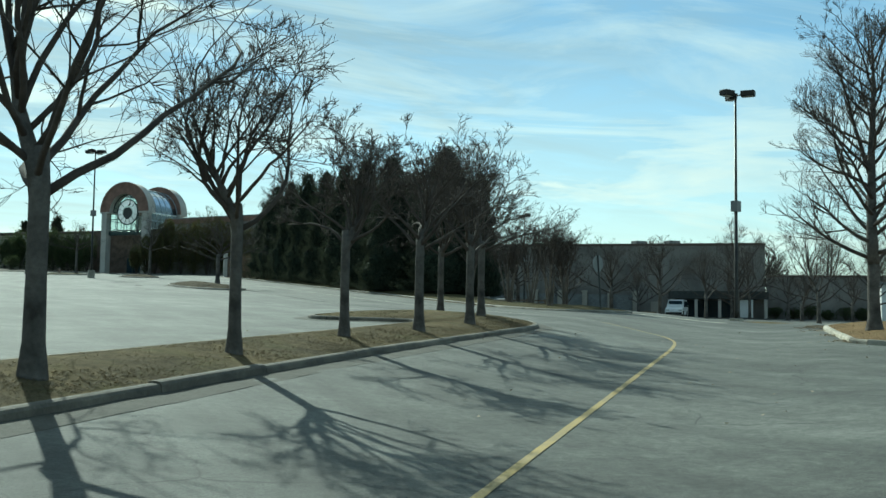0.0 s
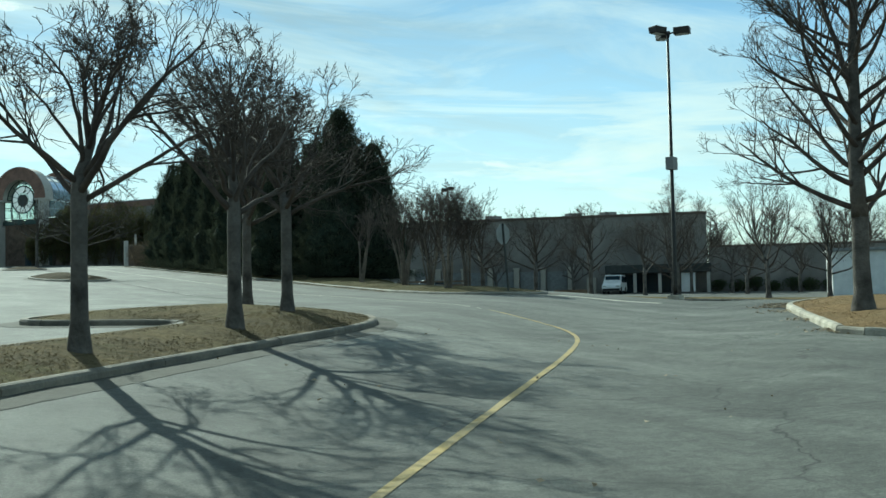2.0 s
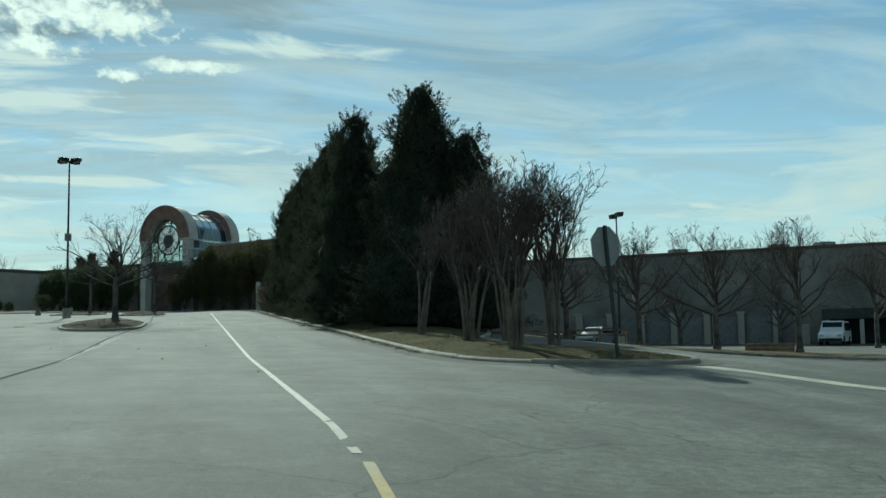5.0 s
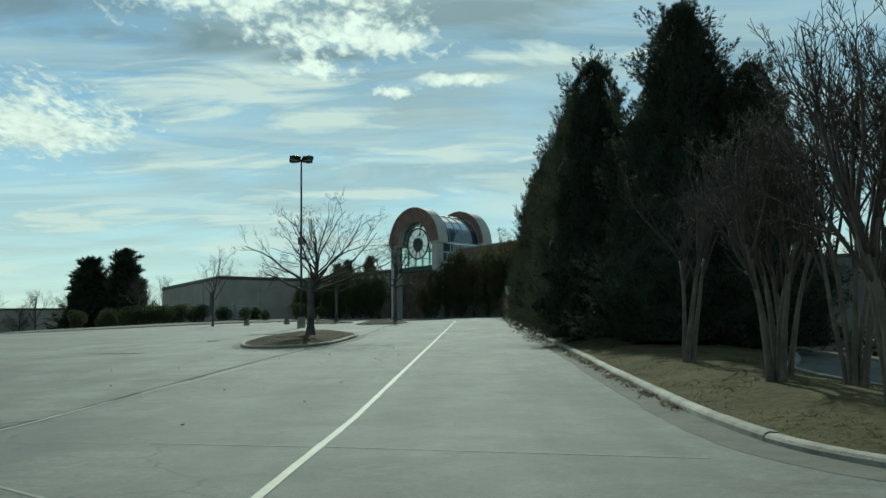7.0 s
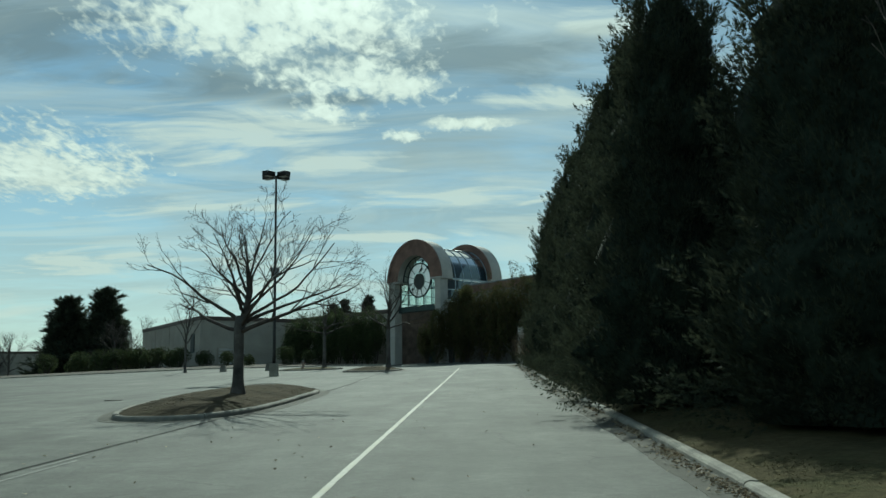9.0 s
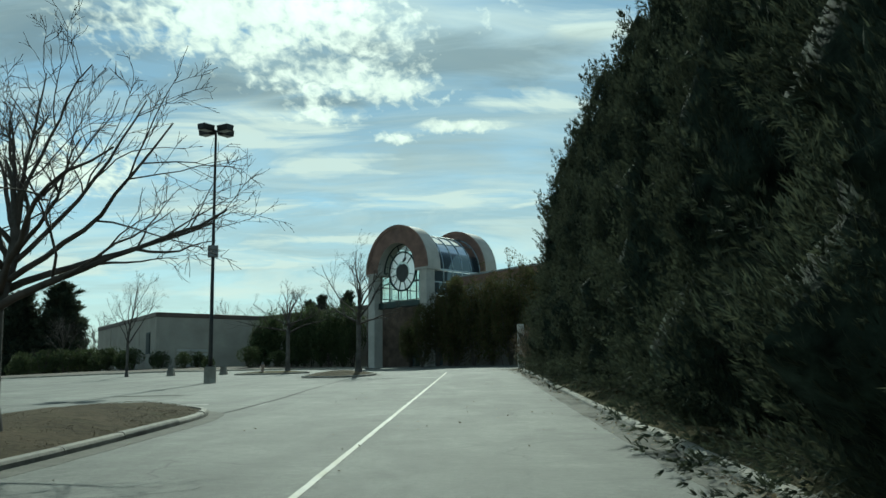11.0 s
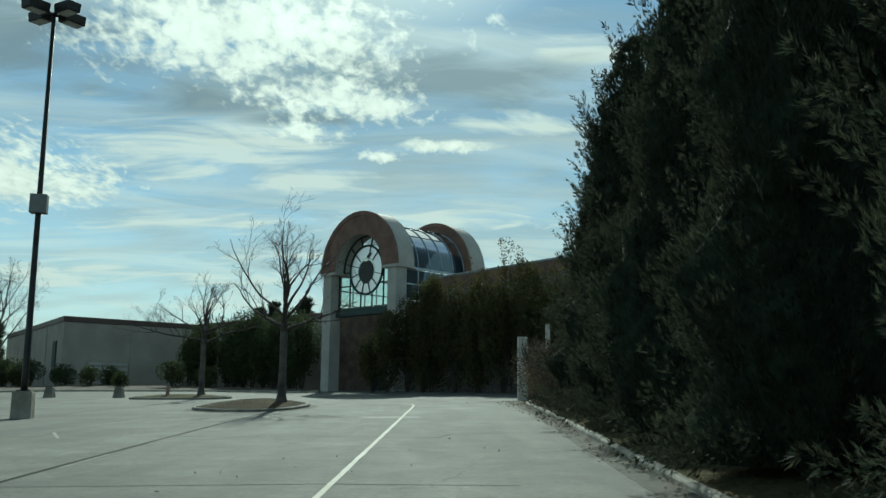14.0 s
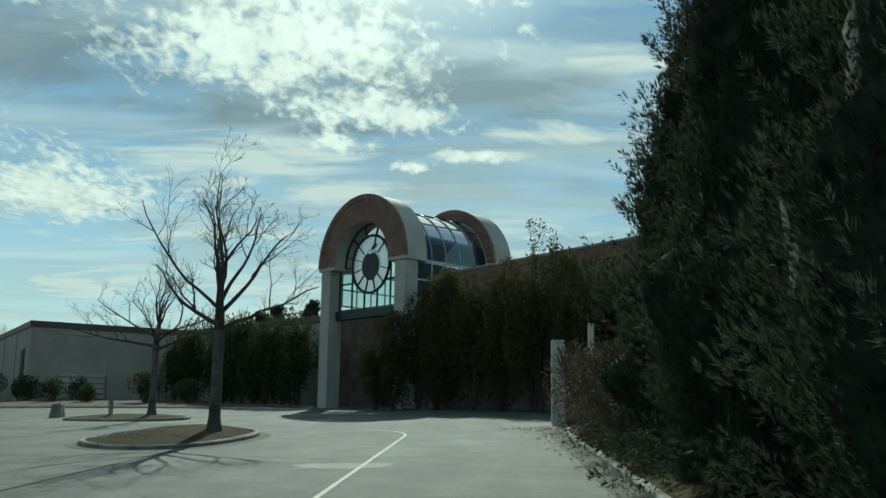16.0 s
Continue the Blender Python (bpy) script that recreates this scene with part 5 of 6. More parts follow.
for x, y in ((43.0, 44.6), (50.4, 39.0), (53.4, 36.4)):
    unit = empty("rooftop_unit", Matrix.Translation((x, y, 7.0)), "small grey rooftop air unit", "rooftop unit")
    part("casing", boxed(-0.8, 0.8, -0.6, 0.6, -2.0, 1.2, 0.04), BOX_METAL, unit)
    part("hood", boxed(-0.5, 0.5, -0.85, -0.6, 0.5, 1.1, 0.02), BOX_METAL, unit)

# colonnade and porch along the department store
WA, WB = Vector((23.6, 55.8)), Vector((59.1, 26.5))
WD = (WB - WA).normalized()
W_ANG = math.atan2(WD.y, WD.x)


def on_wall(u, out=0.0):
    """The pose of a place u metres along the store wall, some way out from it; local -y points out."""
    p = WA + WD * u + Vector((WD.y, -WD.x)) * out
    return Matrix.Translation((p.x, p.y, gz(p.x, p.y))) @ Matrix.Rotation(W_ANG, 4, "Z")


for i in range(7):
    col = empty("pilaster_column", on_wall(13.3 + i * 3.0, 0.45), "pale square column at the store wall", "column", "store columns")
    part("shaft", boxed(-0.28, 0.28, -0.28, 0.28, -0.5, 2.7, 0.02), BEIGE_WALL, col)
    part("cap", boxed(-0.36, 0.36, -0.36, 0.36, 2.704, 2.9, 0.02), BEIGE_WALL, col)
for i in range(6):
    bay = empty("loading_bay", on_wall(14.8 + i * 3.0, 0.06), "pale grey roller door in the store wall", "door", "store bays")
    part("frame", boxed(-1.12, 1.12, -0.10, 0.05, -0.3, 2.45, 0.01), BOX_METAL, bay)
    for j in range(7):
        part("slat", boxed(-1.0, 1.0, -0.135, -0.104, 0.02 + j * 0.35, 0.345 + j * 0.35, 0.008), BOX_METAL, bay)
porch = empty("store_porch", on_wall(39.9, 0), "dark flat porch on pale posts before the store", "porch")
part("roof", boxed(-4.6, 6.4, -3.4, -0.1, 2.05, 2.95, 0.04), POST_STEEL, porch)
for x in (-4.2, -1.5, 1.1, 3.0, 6.1):
    part("post", boxed(x - 0.17, x + 0.17, -3.3, -2.96, -0.6, 2.046, 0.02), PALE_STONE, porch)
part("bin_enclosure", boxed(-6.6, -5.6, -3.2, -2.3, -0.4, 1.7, 0.02), BEIGE_WALL, porch, "pale block pier beside the porch")
part("notice_panel", boxed(3.3, 4.75, -3.1, -3.0, 0.0, 2.0, 0.01), WHITE_PAINT, porch, "white notice panel")
part("door", boxed(-3.2, 2.6, -0.2, -0.11, -0.2, 2.0, 0.01), DARK_GLASS, porch)

# ---- vehicles ----


def vehicle(m, paint, label, name, length, width, height, nose, tail, deck, wheel=0.34):
    """A parked vehicle: lofted body, glass, wheels, lamps, bumpers. It faces +x."""
    thing = empty(name, m, label, "vehicle")
    L, H = length / 2, height
    side = [(-L, 0.42), (-L * 0.99, deck * 0.8), (-L * 0.95, deck), (-L + tail, deck + 0.02), (-L + tail + 0.25, H - 0.05), (-L + tail + 0.6, H), (L - nose - 0.75, H),
            (L - nose - 0.45, H - 0.06), (L - nose + 0.25, deck + 0.04), (L * 0.93, deck * 0.86), (L * 0.99, deck * 0.68), (L, 0.45), (L * 0.96, 0.3), (-L * 0.96, 0.3)]
    V, F = [], []
    w = width / 2
    for s, k in ((-1, 0.94), (-1, 1.0), (1, 1.0), (1, 0.94)):
        for x, z in side:
            inn = 1 - 0.13 * clamp((z - deck) / max(0.1, H - deck))
            V.append((x * (0.985 if k < 1 else 1.0), s * w * inn * (k if k < 1 else 1.0) * (1.0 if k < 1 else 0.985), z))
    n = len(side)
    order = (1, 0, 3, 2)
    for a, b in ((0, 1), (1, 2), (2, 3)):
        for i in range(n):
            j = (i + 1) % n
            F.append((a * n + i, a * n + j, b * n + j, b * n + i))
    F += [tuple(reversed(range(n))), tuple(range(3 * n, 4 * n))]
    body = part("body", mesh_of("body", V, F, paint), parent=thing)
    part("windscreen", boxed(L - nose - 0.35, L - nose - 0.05, -w * 0.78, w * 0.78, deck + 0.12, H - 0.12, 0.03), DARK_GLASS, thing)
    part("rear_window", boxed(-L + tail - 0.04, -L + tail + 0.26, -w * 0.74, w * 0.74, deck + 0.15, H - 0.14, 0.03), DARK_GLASS, thing)
    for s in (-1, 1):
        y0, y1 = sorted((s * w * 0.90, s * w * 0.985))
        part("side_window", boxed(-L + tail + 0.4, L - nose - 0.55, y0, y1, deck + 0.1, H - 0.16, 0.02), DARK_GLASS, thing)
        part("headlight", boxed(L * 0.95, L * 1.0, *sorted((s * w * 0.55, s * w * 0.9)), deck * 0.66, deck * 0.80, 0.02), LENS, thing)
        part("tail_light", boxed(-L * 1.003, -L * 0.96, *sorted((s * w * 0.7, s * w * 0.93)), deck * 0.72, deck * 0.95, 0.02), SIGN_RED, thing)
        for x in (-L * 0.62, L * 0.62):
            yc = s * (w - 0.1)
            tyre = part("wheel", tube_mesh("wheel", [(x, yc - 0.11, wheel), (x, yc + 0.11, wheel)], [wheel, wheel], 20, RUBBER, False), parent=thing)
            part("rim", tube_mesh("rim", [(x, yc + s * 0.10, wheel), (x, yc + s * 0.125, wheel)], [wheel * 0.62, wheel * 0.55], 14, BOX_METAL, False), parent=tyre)
    for x0, x1 in ((L * 0.97, L * 1.02), (-L * 1.02, -L * 0.97)):
        part("bumper", boxed(x0, x1, -w * 0.92, w * 0.92, 0.32, 0.55, 0.02), RUBBER, thing)
    return thing


def park(x, y, turn):
    return Matrix.Translation((x, y, gz(x, y))) @ Matrix.Rotation(radians(turn), 4, "Z")


vehicle(park(31.6, 38.4, 215), SILVER, "silver sport utility car parked in the far lot", "parked_car", 4.6, 1.8, 1.65, 1.25, 0.35, 1.0)
vehicle(park(29.3, 41.2, 215), CAR_DARK, "dark grey saloon car parked in the far lot", "parked_car", 4.6, 1.75, 1.42, 1.3, 1.0, 0.92)
vehicle(on_wall(36.4, 6.0) @ Matrix.Rotation(radians(-95), 4, "Z"), WHITE_PAINT, "white delivery van parked before the store porch", "delivery_van", 5.0, 1.9, 1.95, 1.2, 0.05, 1.05, 0.36)

# ---- the white house at the edge of the lot ----
house = empty("white_house", Matrix.Translation((52.4, 3.4, gz(52.4, 3.4))) @ Matrix.Rotation(radians(-44), 4, "Z"), "low white clapboard building at the edge of the lot", "house")
part("wall", boxed(0, 16, 0, 8, -0.6, 3.7), WHITE_PAINT, house)
for j in range(16):
    part("board", boxed(-0.01, 16.01, -0.03, -0.004, 0.05 + j * 0.225, 0.26 + j * 0.225, 0.006), WHITE_PAINT, house)
part("roof", boxed(-0.3, 16.3, -0.35, 8.3, 3.704, 3.95, 0.03), BOX_METAL, house)
for x in (2.2, 6.0, 9.8, 13.2):
    w = part("window", boxed(x - 0.5, x + 0.5, -0.07, -0.032, 1.0, 2.1, 0.01), DARK_GLASS, house)
    part("frame", boxed(x - 0.58, x + 0.58, -0.065, -0.034, 2.104, 2.2), WHITE_PAINT, w)
    part("sill", boxed(x - 0.6, x + 0.6, -0.12, -0.034, 0.9, 0.996), WHITE_PAINT, w)

# ---- trees further off ----
for i, (x, y, h) in enumerate([(13.4, 1.0, 4.8), (16.2, -0.9, 5.4), (19.0, -2.9, 5.6), (21.8, -5.0, 6.0), (26.0, -8.4, 7.0), (30.0, -12.0, 7.8), (32.6, -14.4, 7.0)]):
    bare_tree(x, y, island_z(FAR_BED, x, y, 0.2), h, 1.5, 0.13, 301 + i, "leafless tree with a low round crown on the far bed", limbs=18, spread=(8, 80), reach=0.85, kids=(7, 6, 5, 3), leader=False, along=0.5)
FAR_TREES = [(44, 18, 7.0), (53, 22, 7.5), (60, 10, 8.0), (70, 18, 8.5), (36, -26, 7.5), (58, -16, 9.0), (82, 3, 8), (38, 35.5, 4.8), (44.9, 31.2, 5.0), (51, 22.5, 5.2), (56.1, 19.5, 5.7), (61.3, 15.6, 5.5), (67, 12.6, 5.4), (53.5, 14.7, 5.2),
             (-46, 118, 7.0), (-48.5, 140, 8.6), (-73.9, 150, 8.6), (-72, 128, 7.0), (-88, 120, 6.0), (-96, 150, 9.0), (-30, 133, 9.0), (-16, 122, 8.0), (-100, 90, 7.0), (-112, 104, 7.0)]
for i, (x, y, h) in enumerate(FAR_TREES):
    bare_tree(x, y, gz(x, y) - 0.05, h, h * 0.28, 0.16, 331 + i, "leafless tree in the distance", limbs=12, spread=(12, 66), reach=0.85, kids=(8, 8, 6), depth=2)
bare_tree(-26.9, 80.6, gz(-26.9, 80.6), 8.7, 2.6, 0.11, 361, "slender leafless tree with upright limbs in the lot", limbs=9, spread=(10, 42), reach=0.7, kids=(6, 5, 4, 3))
wall_run("wall_far", [(-114, 158), (-74, 166), (-62, 200)], 9.95, BEIGE_WALL, "low beige building beyond the parking lot", cope_h=0.4, panels=6.0)


def woods(name, x0, y0, x1, y1, n, h, seed, label):
    """A far belt of leafless trees as one mass of stems and twigs."""
    rng = random.Random(seed)
    V, F = [], []
    for i in range(n):
        t = (i + rng.random()) / n
        x, y = x0 + (x1 - x0) * t + rng.gauss(0, 3), y0 + (y1 - y0) * t + rng.gauss(0, 3)
        hh = h * rng.uniform(0.7, 1.15)
        base = Vector((x, y, gz(x, y) - 0.3))
        tube(V, F, [base, base + Vector((rng.gauss(0, 0.2), 0, hh * 0.6)), base + Vector((rng.gauss(0, 0.4), 0, hh))], [0.2, 0.12, 0.02], 5)
        for k in range(34):
            f = rng.uniform(0.25, 0.95)
            a = rng.uniform(0, 6.28)
            q = base + Vector((0, 0, hh * f))
            ln = hh * 0.34 * (1.15 - f) + 0.6
            e = q + Vector((math.cos(a), math.sin(a), rng.uniform(0.5, 1.3))) * ln
            tube(V, F, [q, q.lerp(e, 0.5) + Vector((0, 0, 0.15)), e], [0.05, 0.035, 0.012], 3)
            for u in range(5):
                a2 = rng.uniform(0, 6.28)
                s0 = q.lerp(e, rng.uniform(0.3, 1.0))
                tube(V, F, [s0, s0 + Vector((math.cos(a2), math.sin(a2), rng.uniform(0.3, 1.2))) * ln * 0.4], [0.02, 0.008], 3)
    return tagged(new(name, mesh_of(name, V, F, TWIG)), label, "woods", kind="stuff")


woods("far_woods", 76, 70, 120, -40, 46, 10, 901, "far belt of leafless trees beyond the store")
woods("far_woods", -150, 130, -60, 175, 46, 9, 902, "far belt of leafless trees beyond the parking lot")

# ---- shrubs ----


def leaf_lump(rng, V, F, c, rx, ry, rz, n, size):
    """Small bent leaves through the outer shell of a lump."""
    for i in range(n):
        d = Vector((rng.gauss(0, 1), rng.gauss(0, 1), rng.gauss(0, 1))).normalized()
        k = rng.uniform(0.55, 1.0) ** 0.5
        p = c + Vector((d.x * rx, d.y * ry, d.z * rz)) * k * (1 + 0.12 * noise.noise(d * 3 + c))
        a = (d + Vector((rng.gauss(0, 0.6), rng.gauss(0, 0.6), rng.gauss(0.2, 0.6)))).normalized()
        b = a.orthogonal().normalized()
        b.rotate(Matrix.Rotation(rng.uniform(0, 6.28), 3, a))
        s = size * rng.uniform(0.6, 1.3)
        j = len(V)
        V += [p, p + a * s * 0.5 + b * s * 0.28, p + a * s, p + a * s * 0.5 - b * s * 0.28]
        F.append((j, j + 1, j + 2, j + 3))


def shrub_meshes(seed, w, h, n, size, mat, lumps=9, stems=9):
    rng = random.Random(seed)
    V, F, SV, SF = [], [], [], []
    for k in range(lumps):
        a = rng.uniform(0, 6.28)
        r = w * 0.5 * rng.uniform(0.0, 0.62)
        z = h * rng.uniform(0.28, 0.72)
        leaf_lump(rng, V, F, Vector((math.cos(a) * r, math.sin(a) * r, z)), w * 0.26, w * 0.26, h * 0.28, n // lumps, size)
    for k in range(stems):
        a = rng.uniform(0, 6.28)
        top = Vector((math.cos(a) * w * 0.36, math.sin(a) * w * 0.36, h * rng.uniform(0.7, 0.98)))
        tube(SV, SF, [Vector((math.cos(a) * 0.08, math.sin(a) * 0.08, -0.15)), top * 0.5 + Vector((0, 0, 0.1)), top], [0.035, 0.022, 0.006], 5)
    return mesh_of("foliage", V, F, mat), mesh_of("stems", SV, SF, TWIG)


def shrub(x, y, meshes, label, scale=(1, 1, 1), turn=0.0, group="", name="shrub", lift=0.0):
    thing = empty(name, Matrix.Translation((x, y, gz(x, y) + lift)) @ Matrix.Rotation(turn, 4, "Z") @ Matrix.Diagonal((*scale, 1)), label, "shrub", group)
    part("foliage", meshes[0], parent=thing)
    part("stem", meshes[1], parent=thing)
    return thing


ROUND_BUSH = [shrub_meshes(401 + i, 2.2, 2.0, 2600, 0.13, SHRUB) for i in range(2)]
TALL_BUSH = [shrub_meshes(411 + i, 2.9, 4.4, 7000, 0.15, SHRUB, 16) for i in range(2)]
HOLLY = [shrub_meshes(421 + i, 3.0, 6.0, 8500, 0.15, RUSSET, 20, 14) for i in range(2)]
rb = random.Random(8)
# hedge and bushes along the beige wall
for i in range(11):
    t = i / 10
    x, y = -20.6 + 11.2 * t, 111.0 - 11.2 * t
    shrub(x + rb.uniform(-0.4, 0.4), y - 2.0, TALL_BUSH[i % 2], "tall dark evergreen shrub before the mall wall", (1.0, 1.0, (1.16 if i < 2 else 1.44) * rb.uniform(1.0, 1.12)), i * 1.3, "wall shrubs", lift=0.1)
for i, (x, y, s) in enumerate([(-33.6, 104.4, 1.25), (-35.2, 106.4, 1.3), (-37.4, 108.6, 1.4), (-39.5, 111.5, 1.5), (-42.5, 115.0, 1.5), (-30.6, 104.6, 1.15), (-27.0, 100.0, 0.9), (-24.3, 99.2, 0.8), (-20.0, 98.6, 1.15), (-46, 112, 1.7), (-44.0, 113.6, 1.5), (-48.4, 113.4, 1.6), (-41.0, 113.2, 1.45), (-26.6, 104.2, 1.0), (-17.2, 99, 0.9), (-50, 115, 1.5), (-55, 118, 1.5)]):
    shrub(x, y, ROUND_BUSH[i % 2], "rounded evergreen bush in the mall bed", (s, s, s), i * 1.1, "bed bushes", lift=0.1)
# leafy shrubs climbing before the dark wall
for i, (x, y, k) in enumerate([(-2.3, 86.4, 1.0), (-0.9, 86.6, 1.18), (0.1, 85.4, 1.36), (-3.4, 88.0, 0.75)]):
    shrub(x, y, HOLLY[i % 2], "tall russet-leaved shrub beside the entrance column", (0.9, 0.9, k), i * 2.2, "wall shrubs")
for i in range(7):
    t = i / 6
    x, y = 1.6 + 8.8 * t, 86.2 - 11.6 * t
    shrub(x - 0.9, y - 1.2, HOLLY[i % 2], "tall russet-leaved shrub against the dark mall wall", (1.0, 1.0, (1.40, 1.32, 1.35, 1.37, 1.42, 1.36, 1.28)[i]), i * 1.7, "wall shrubs")


def shoots(seed, height, spots):
    """Long leafy shoots that stand up out of a shrub."""
    rng = random.Random(seed)
    V, F, SV, SF = [], [], [], []
    for x, y, top in spots:
        pts = [Vector((x * 0.3, y * 0.3, -0.1)), Vector((x * 0.8, y * 0.8, top * 0.6)), Vector((x, y, top))]
        tube(SV, SF, pts, [0.03, 0.02, 0.006], 5)
        for k in range(60):
            t = rng.uniform(0.62, 1.0)
            leaf_lump(rng, V, F, pts[1].lerp(pts[2], (t - 0.6) / 0.4) + Vector((rng.gauss(0, 0.09), rng.gauss(0, 0.09), 0)), 0.1, 0.1, 0.1, 2, 0.16)
    return mesh_of("foliage", V, F, RUSSET), mesh_of("stem", SV, SF, TWIG)


shrub(5.2, 78.9, shoots(77, 9.5, [(-0.25, 0.2, 9.75), (-0.05, 0.0, 9.3), (0.3, -0.35, 9.6), (0.75, -0.9, 9.0), (0.95, -1.1, 8.6), (-2.3, 3.0, 9.0)]), "lanky shrub with long leafy shoots above the wall", group="wall shrubs")
DRY_BUSH = [shrub_meshes(431 + i, 2.6, 2.6, 2600, 0.085, DRY_FOLIAGE, 15, 46) for i in range(2)]
for i, (x, y, w, h) in enumerate([(4.5, 45.9, 0.62, 0.36), (4.35, 48.8, 0.72, 0.55), (4.5, 52.2, 0.85, 0.78), (4.7, 55.8, 0.95, 0.95), (5.1, 59.4, 1.05, 1.08), (6.2, 57.2, 1.05, 1.1), (6.0, 61.6, 1.1, 1.15)]):
    shrub(x, y, DRY_BUSH[i % 2], "straggling shrub with dry brown leaves at the end of the strip", (w, w, h), i * 2.1, "strip end shrubs", lift=0.1)
for i in range(11):
    p = Vector((59.4, 25.2)) + Vector((0.794, -0.607)) * i * 1.9
    shrub(p.x, p.y, ROUND_BUSH[i % 2], "dark clipped hedge bush before the annex wall", (1.05, 0.95, 0.68 + 0.08 * (i % 3)), i * 2.1, "annex hedge")

# ---- concrete gate posts and screen wall ----
for x, y, h, w in ((4.75, 64.6, 3.0, 0.22), (6.35, 67.5, 3.75, 0.11)):
    gp = empty("gate_post", Matrix.Translation((x, y, gz(x, y))), "pale square concrete gate post in three courses", "post", "gate posts")
    for j in range(3):
        part("block", boxed(-w, w, -w, w, -0.3 if j == 0 else h * j / 3 + 0.006, h * (j + 1) / 3, 0.015), PALE_STONE, gp)
screen = empty("screen_wall", Matrix.Translation((5.1, 64.9, gz(5.1, 64.9))) @ Matrix.Rotation(radians(24), 4, "Z"), "dark brick screen wall beside the gate post", "wall", kind="structure")
part("wall_face", boxed(0.0, 9.0, 0, 0.3, -1.2, 2.4), BRICK_DARK, screen)
part("coping", boxed(-0.02, 9.05, -0.05, 0.35, 2.404, 2.52, 0.015), CONCRETE, screen)

# ---- mall wall details ----
vent = empty("wall_louvre", Matrix.Translation((-28.6, 110.0, gz(-28.6, 110))) @ Matrix.Rotation(math.atan2(6.7, 10.6), 4, "Z"), "pale slatted louvre panel low on the mall wall", "louvre")
part("frame", boxed(-1.9, 1.9, -0.14, -0.02, 0.1, 2.3, 0.01), BEIGE_WALL, vent)
for j in range(5):
    part("slat", boxed(-1.75, 1.75, -0.26, -0.143, 0.25 + j * 0.42, 0.52 + j * 0.42, 0.01), PALE_STONE, vent)
slot = empty("dark_window", Matrix.Translation((-33.6, 110.34, 6.9)) @ Matrix.Rotation(math.atan2(-22.6, 13.9), 4, "Z"), "tall dark window slot in the mall wall", "window")
part("frame", boxed(-0.75, 0.75, -0.08, -0.01, -0.2, 2.2, 0.01), DARK_FRAME, slot)
part("pane", boxed(-0.62, 0.62, -0.11, -0.083, -0.05, 2.05), EMBLEM, slot)

# ---- hydrant ----


def hydrant(x, y, z):
    thing = empty("fire_hydrant", Matrix.Translation((x, y, z)), "small faded red fire hydrant on the kerbed island", "hydrant")
    part("barrel", tube_mesh("barrel", [(0, 0, -0.1), (0, 0, 0.05), (0, 0, 0.06), (0, 0, 0.5), (0, 0, 0.52), (0, 0, 0.56)], [0.16, 0.16, 0.105, 0.1, 0.14, 0.14], 16, HYDRANT, False), parent=thing)
    part("bonnet", tube_mesh("bonnet", [(0, 0, 0.56), (0, 0, 0.64), (0, 0, 0.70), (0, 0, 0.72)], [0.12, 0.10, 0.06, 0.03], 16, STEEL, True), parent=thing)
    part("nut", tube_mesh("nut", [(0, 0, 0.72), (0, 0, 0.78)], [0.025, 0.022], 5, STEEL, False), parent=thing)
    for a, r in ((0, 0.055), (180, 0.055), (270, 0.075)):
        c, s = math.cos(radians(a)), math.sin(radians(a))
        part("outlet", tube_mesh("outlet", [(c * 0.08, s * 0.08, 0.4), (c * 0.17, s * 0.17, 0.4), (c * 0.2, s * 0.2, 0.4)], [r, r, r * 0.6], 10, HYDRANT, False), parent=thing)


hydrant(-14.6, 75.0, island_z(ISLE_C, -14.6, 75.0, 0.2))
for x, y in ((-18.4, 78.6), (-23.0, 79.8)):
    bl = empty("concrete_stub", Matrix.Translation((x, y, gz(x, y))), "short tapered concrete lamp footing without a pole", "footing", "lamp footings")
    part("footing", tube_mesh("footing", [(0, 0, -0.2), (0, 0, 0.0), (0, 0, 0.62), (0, 0, 0.66)], [0.45, 0.42, 0.30, 0.27], 4, CONCRETE, False), parent=bl)
    part("bolt", tube_mesh("bolt", [(0.1, 0, 0.66), (0.1, 0, 0.82)], [0.02, 0.02], 6, STEEL), parent=bl)
for x, y in ((-12.2, 14.1),):
    lid = empty("drain_cover", Matrix.Translation((x, y, gz(x, y) + 0.004)), "dark iron cover set in the asphalt", "drain cover")
    part("cover", tube_mesh("cover", [(0, 0, -0.05), (0, 0, 0.008)], [0.3, 0.3], 24, LAMP_METAL, False), parent=lid)

# ---- rail fence across the side road ----
rail = empty("rail_fence", Matrix.Translation((13.6, 13.4, gz(15, 12.5))) @ Matrix.Rotation(radians(-22), 4, "Z"), "low weathered wooden rail fence", "fence")
for i in range(6):
    part("post", boxed(i * 1.6 - 0.07, i * 1.6 + 0.07, -0.07, 0.07, -0.4, 0.72, 0.01), WOOD, rail)
for z in (0.32, 0.6):
    part("rail", boxed(-0.1, 8.1, -0.115, -0.073, z - 0.06, z + 0.06, 0.01), WOOD, rail)
crate = empty("timber_planter", Matrix.Translation((22.6, -1.5, gz(22.6, -1.5))) @ Matrix.Rotation(radians(-35), 4, "Z"), "low brown timber box on the far bed", "planter")
for j in range(3):
    part("board", boxed(-1.1, 1.1, -0.4, 0.4, j * 0.2 - (0.2 if j == 0 else 0.0), j * 0.2 + 0.19, 0.012), WOOD, crate)

# ---- dry grass and fallen leaves ----


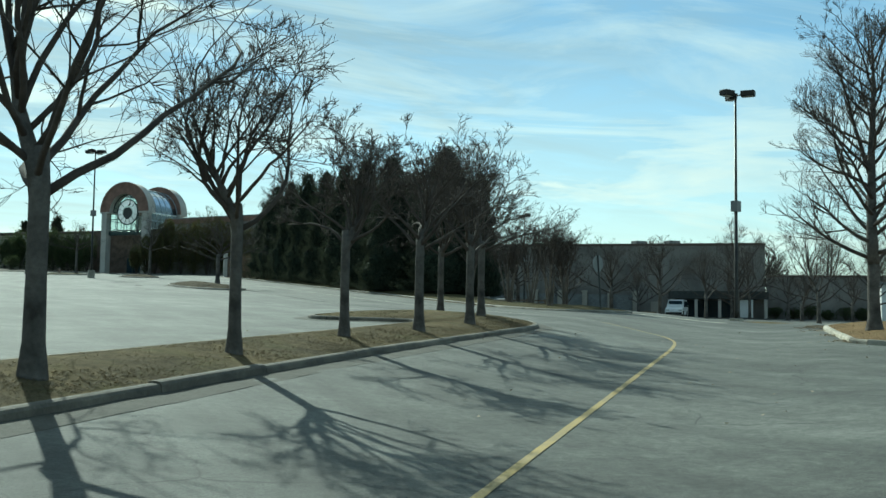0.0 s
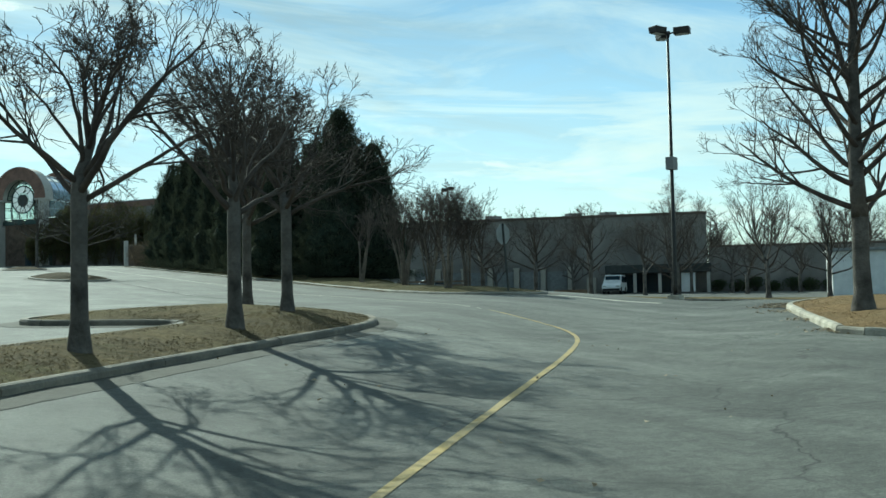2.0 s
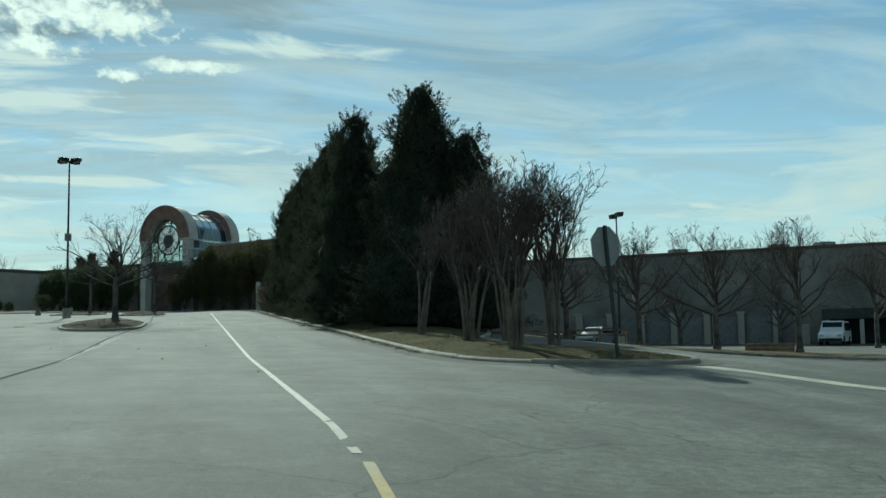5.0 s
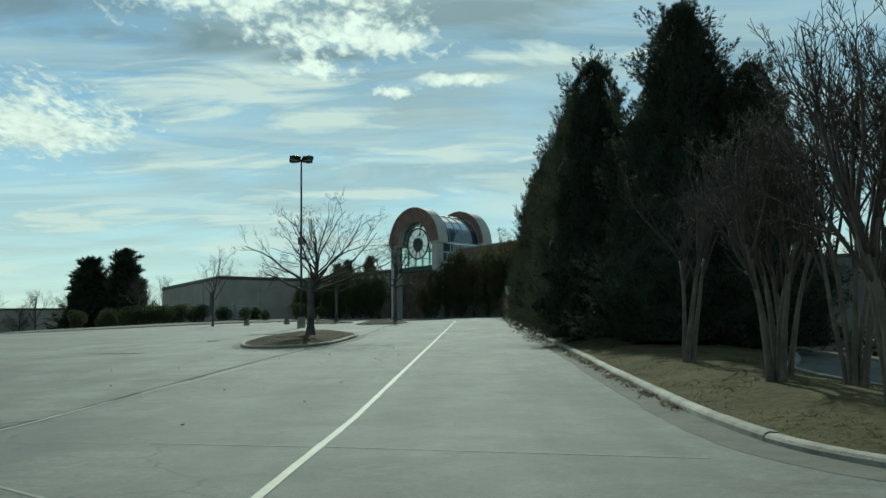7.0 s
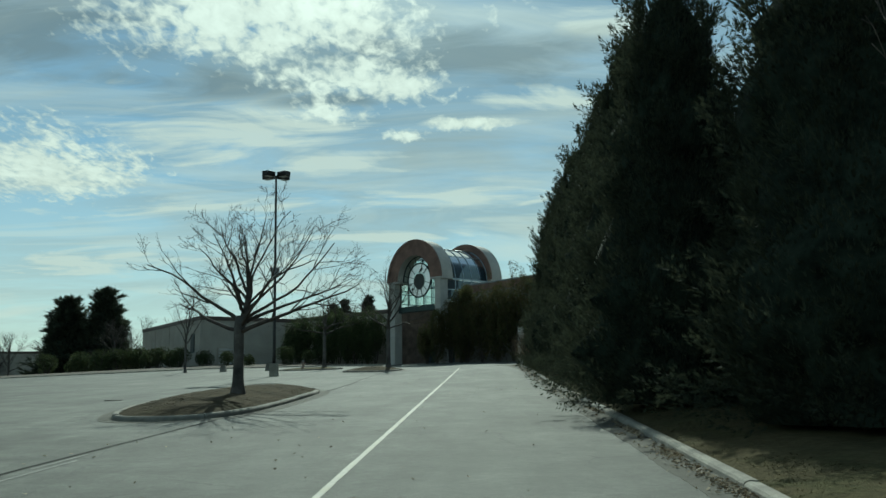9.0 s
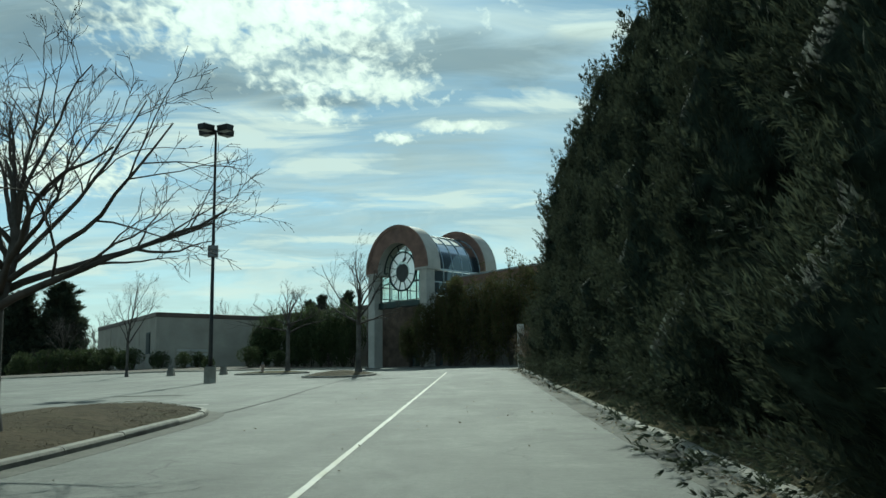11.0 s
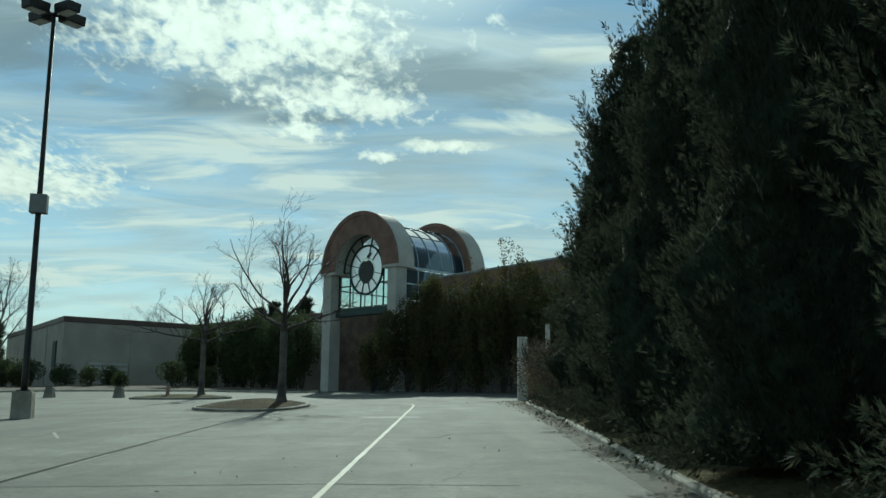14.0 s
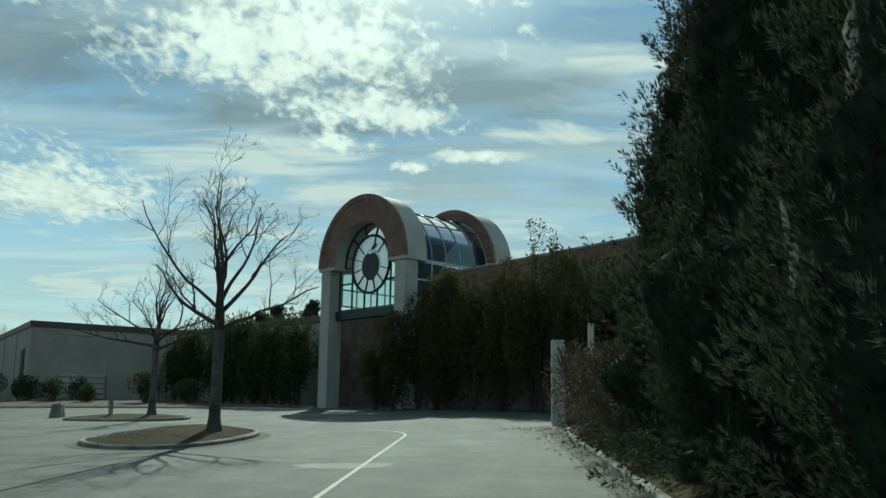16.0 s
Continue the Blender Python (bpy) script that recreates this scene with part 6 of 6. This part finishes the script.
def blades(name, poly, n, seed, mound, label, region=None, h=0.032, mat=None, kerb_h=0.13):
    rng = random.Random(seed)
    x0, x1, y0, y1 = min(p.x for p in poly), max(p.x for p in poly), min(p.y for p in poly), max(p.y for p in poly)
    if region:
        x0, x1, y0, y1 = max(x0, region[0]), min(x1, region[1]), max(y0, region[2]), min(y1, region[3])
    V, F = [], []
    while len(F) < n:
        x, y = rng.uniform(x0, x1), rng.uniform(y0, y1)
        if noise.noise((x * 0.8, y * 0.8, 3.0)) < rng.uniform(-0.6, 0.2) or not inside((x, y), poly):
            continue
        if edge_dist((x, y), poly) < 0.17:
            continue
        z = island_z(poly, x, y, mound, kerb_h)
        for k in range(4):
            a, s = rng.uniform(0, 6.28), h * rng.uniform(0.5, 1.4)
            ox, oy = rng.gauss(0, 0.04), rng.gauss(0, 0.04)
            w = 0.005 + 0.004 * rng.random()
            j = len(V)
            V += [(x + ox - w * math.sin(a), y + oy + w * math.cos(a), z), (x + ox + w * math.sin(a), y + oy - w * math.cos(a), z),
                  (x + ox + math.cos(a) * s * 1.5, y + oy + math.sin(a) * s * 1.5, z + s * 0.55)]
            F.append((j, j + 1, j + 2))
    return tagged(new(name, mesh_of(name, V, F, mat or STRAW)), label, "grass", kind="stuff")


blades("dry_grass", VERGE, 60000, 31, 0.28, "short dormant grass blades on the verge", (-26, -7, -62, -36), kerb_h=0.11)
blades("dry_grass", STRIP, 70000, 32, 0.25, "short dormant grass blades on the planted strip", (0, 6.5, -27, 30), mat=OLIVE_STRAW, kerb_h=0.105)
blades("dry_grass", CORNER, 20000, 33, 0.32, "short dormant grass blades on the corner", (-3, 9, -50, -36), mat=TAN_STRAW)
blades("dry_grass", ISLE_A, 9000, 34, 0.38, "short dormant grass blades on the island", mat=BROWN_STRAW)
blades("dry_grass", ISLE_B, 5000, 35, 0.35, "short dormant grass blades on the island", mat=BROWN_STRAW)


def litter(name, spots, n, seed, label, size=0.07):
    """Curled fallen leaves round spots (x, y, spread across, spread along)."""
    rng = random.Random(seed)
    V, F = [], []
    for i in range(n):
        x, y, sx, sy = rng.choice(spots)
        x, y = x + rng.gauss(0, sx), y + rng.gauss(0, sy)
        z = gz(x, y) + 0.008 + abs(rng.gauss(0, 0.012))
        a, s = rng.uniform(0, 6.28), size * rng.uniform(0.5, 1.3)
        c, d = math.cos(a) * s, math.sin(a) * s
        j = len(V)
        V += [(x - c * 0.5, y - d * 0.5, z + rng.uniform(0, 0.02)), (x + d * 0.3, y - c * 0.3, z + rng.uniform(0, 0.03)), (x + c * 0.5, y + d * 0.5, z + rng.uniform(0, 0.03)), (x - d * 0.3, y + c * 0.3, z)]
        F.append((j, j + 1, j + 2, j + 3))
    return tagged(new(name, mesh_of(name, V, F, DRY_LEAF)), label, "leaf litter", kind="stuff")


litter("fallen_leaves", [(1.35, -15, 0.14, 1.3), (1.5, -11.5, 0.12, 1.0), (1.55, -8, 0.14, 1.5), (1.9, -2, 0.2, 2.0), (2.3, 9, 0.2, 3.0), (2.9, 22, 0.2, 3.0), (3.2, 31, 0.22, 3.0),
                         (3.6, 42, 0.25, 3.0), (4.0, 52, 0.4, 3.0), (4.2, 58.5, 0.5, 1.5), (4.3, 61.5, 0.7, 0.8)], 4200, 41, "brown leaves drifted along the kerb")
litter("fallen_leaves", [(1.0 + 0.037 * (y + 22), y, 0.06, rnd) for y, rnd in ((-19.2, 0.25), (-17.4, 0.4), (-15.8, 0.2), (-13.9, 0.5), (-11.2, 0.3), (-9.0, 0.5), (-5.5, 0.4), (-1.6, 0.6), (4.0, 0.7))], 1500, 44, "clumps of dry leaves caught in the gutter", 0.055)
litter("fallen_leaves", [(-1.5, -45.9, 0.25, 0.3), (0.6, -43.3, 0.2, 0.3), (3.0, -40.4, 0.4, 0.4), (4.3, -38.5, 0.22, 0.35), (5.4, -37.6, 0.3, 0.2)], 1300, 42, "brown leaves drifted along the corner kerb")
litter("fallen_leaves", [(-1.0, 20, 2.5, 14), (-5, -8, 3, 10), (-10, -50, 6, 6)], 260, 43, "scattered leaves on the asphalt", 0.06)
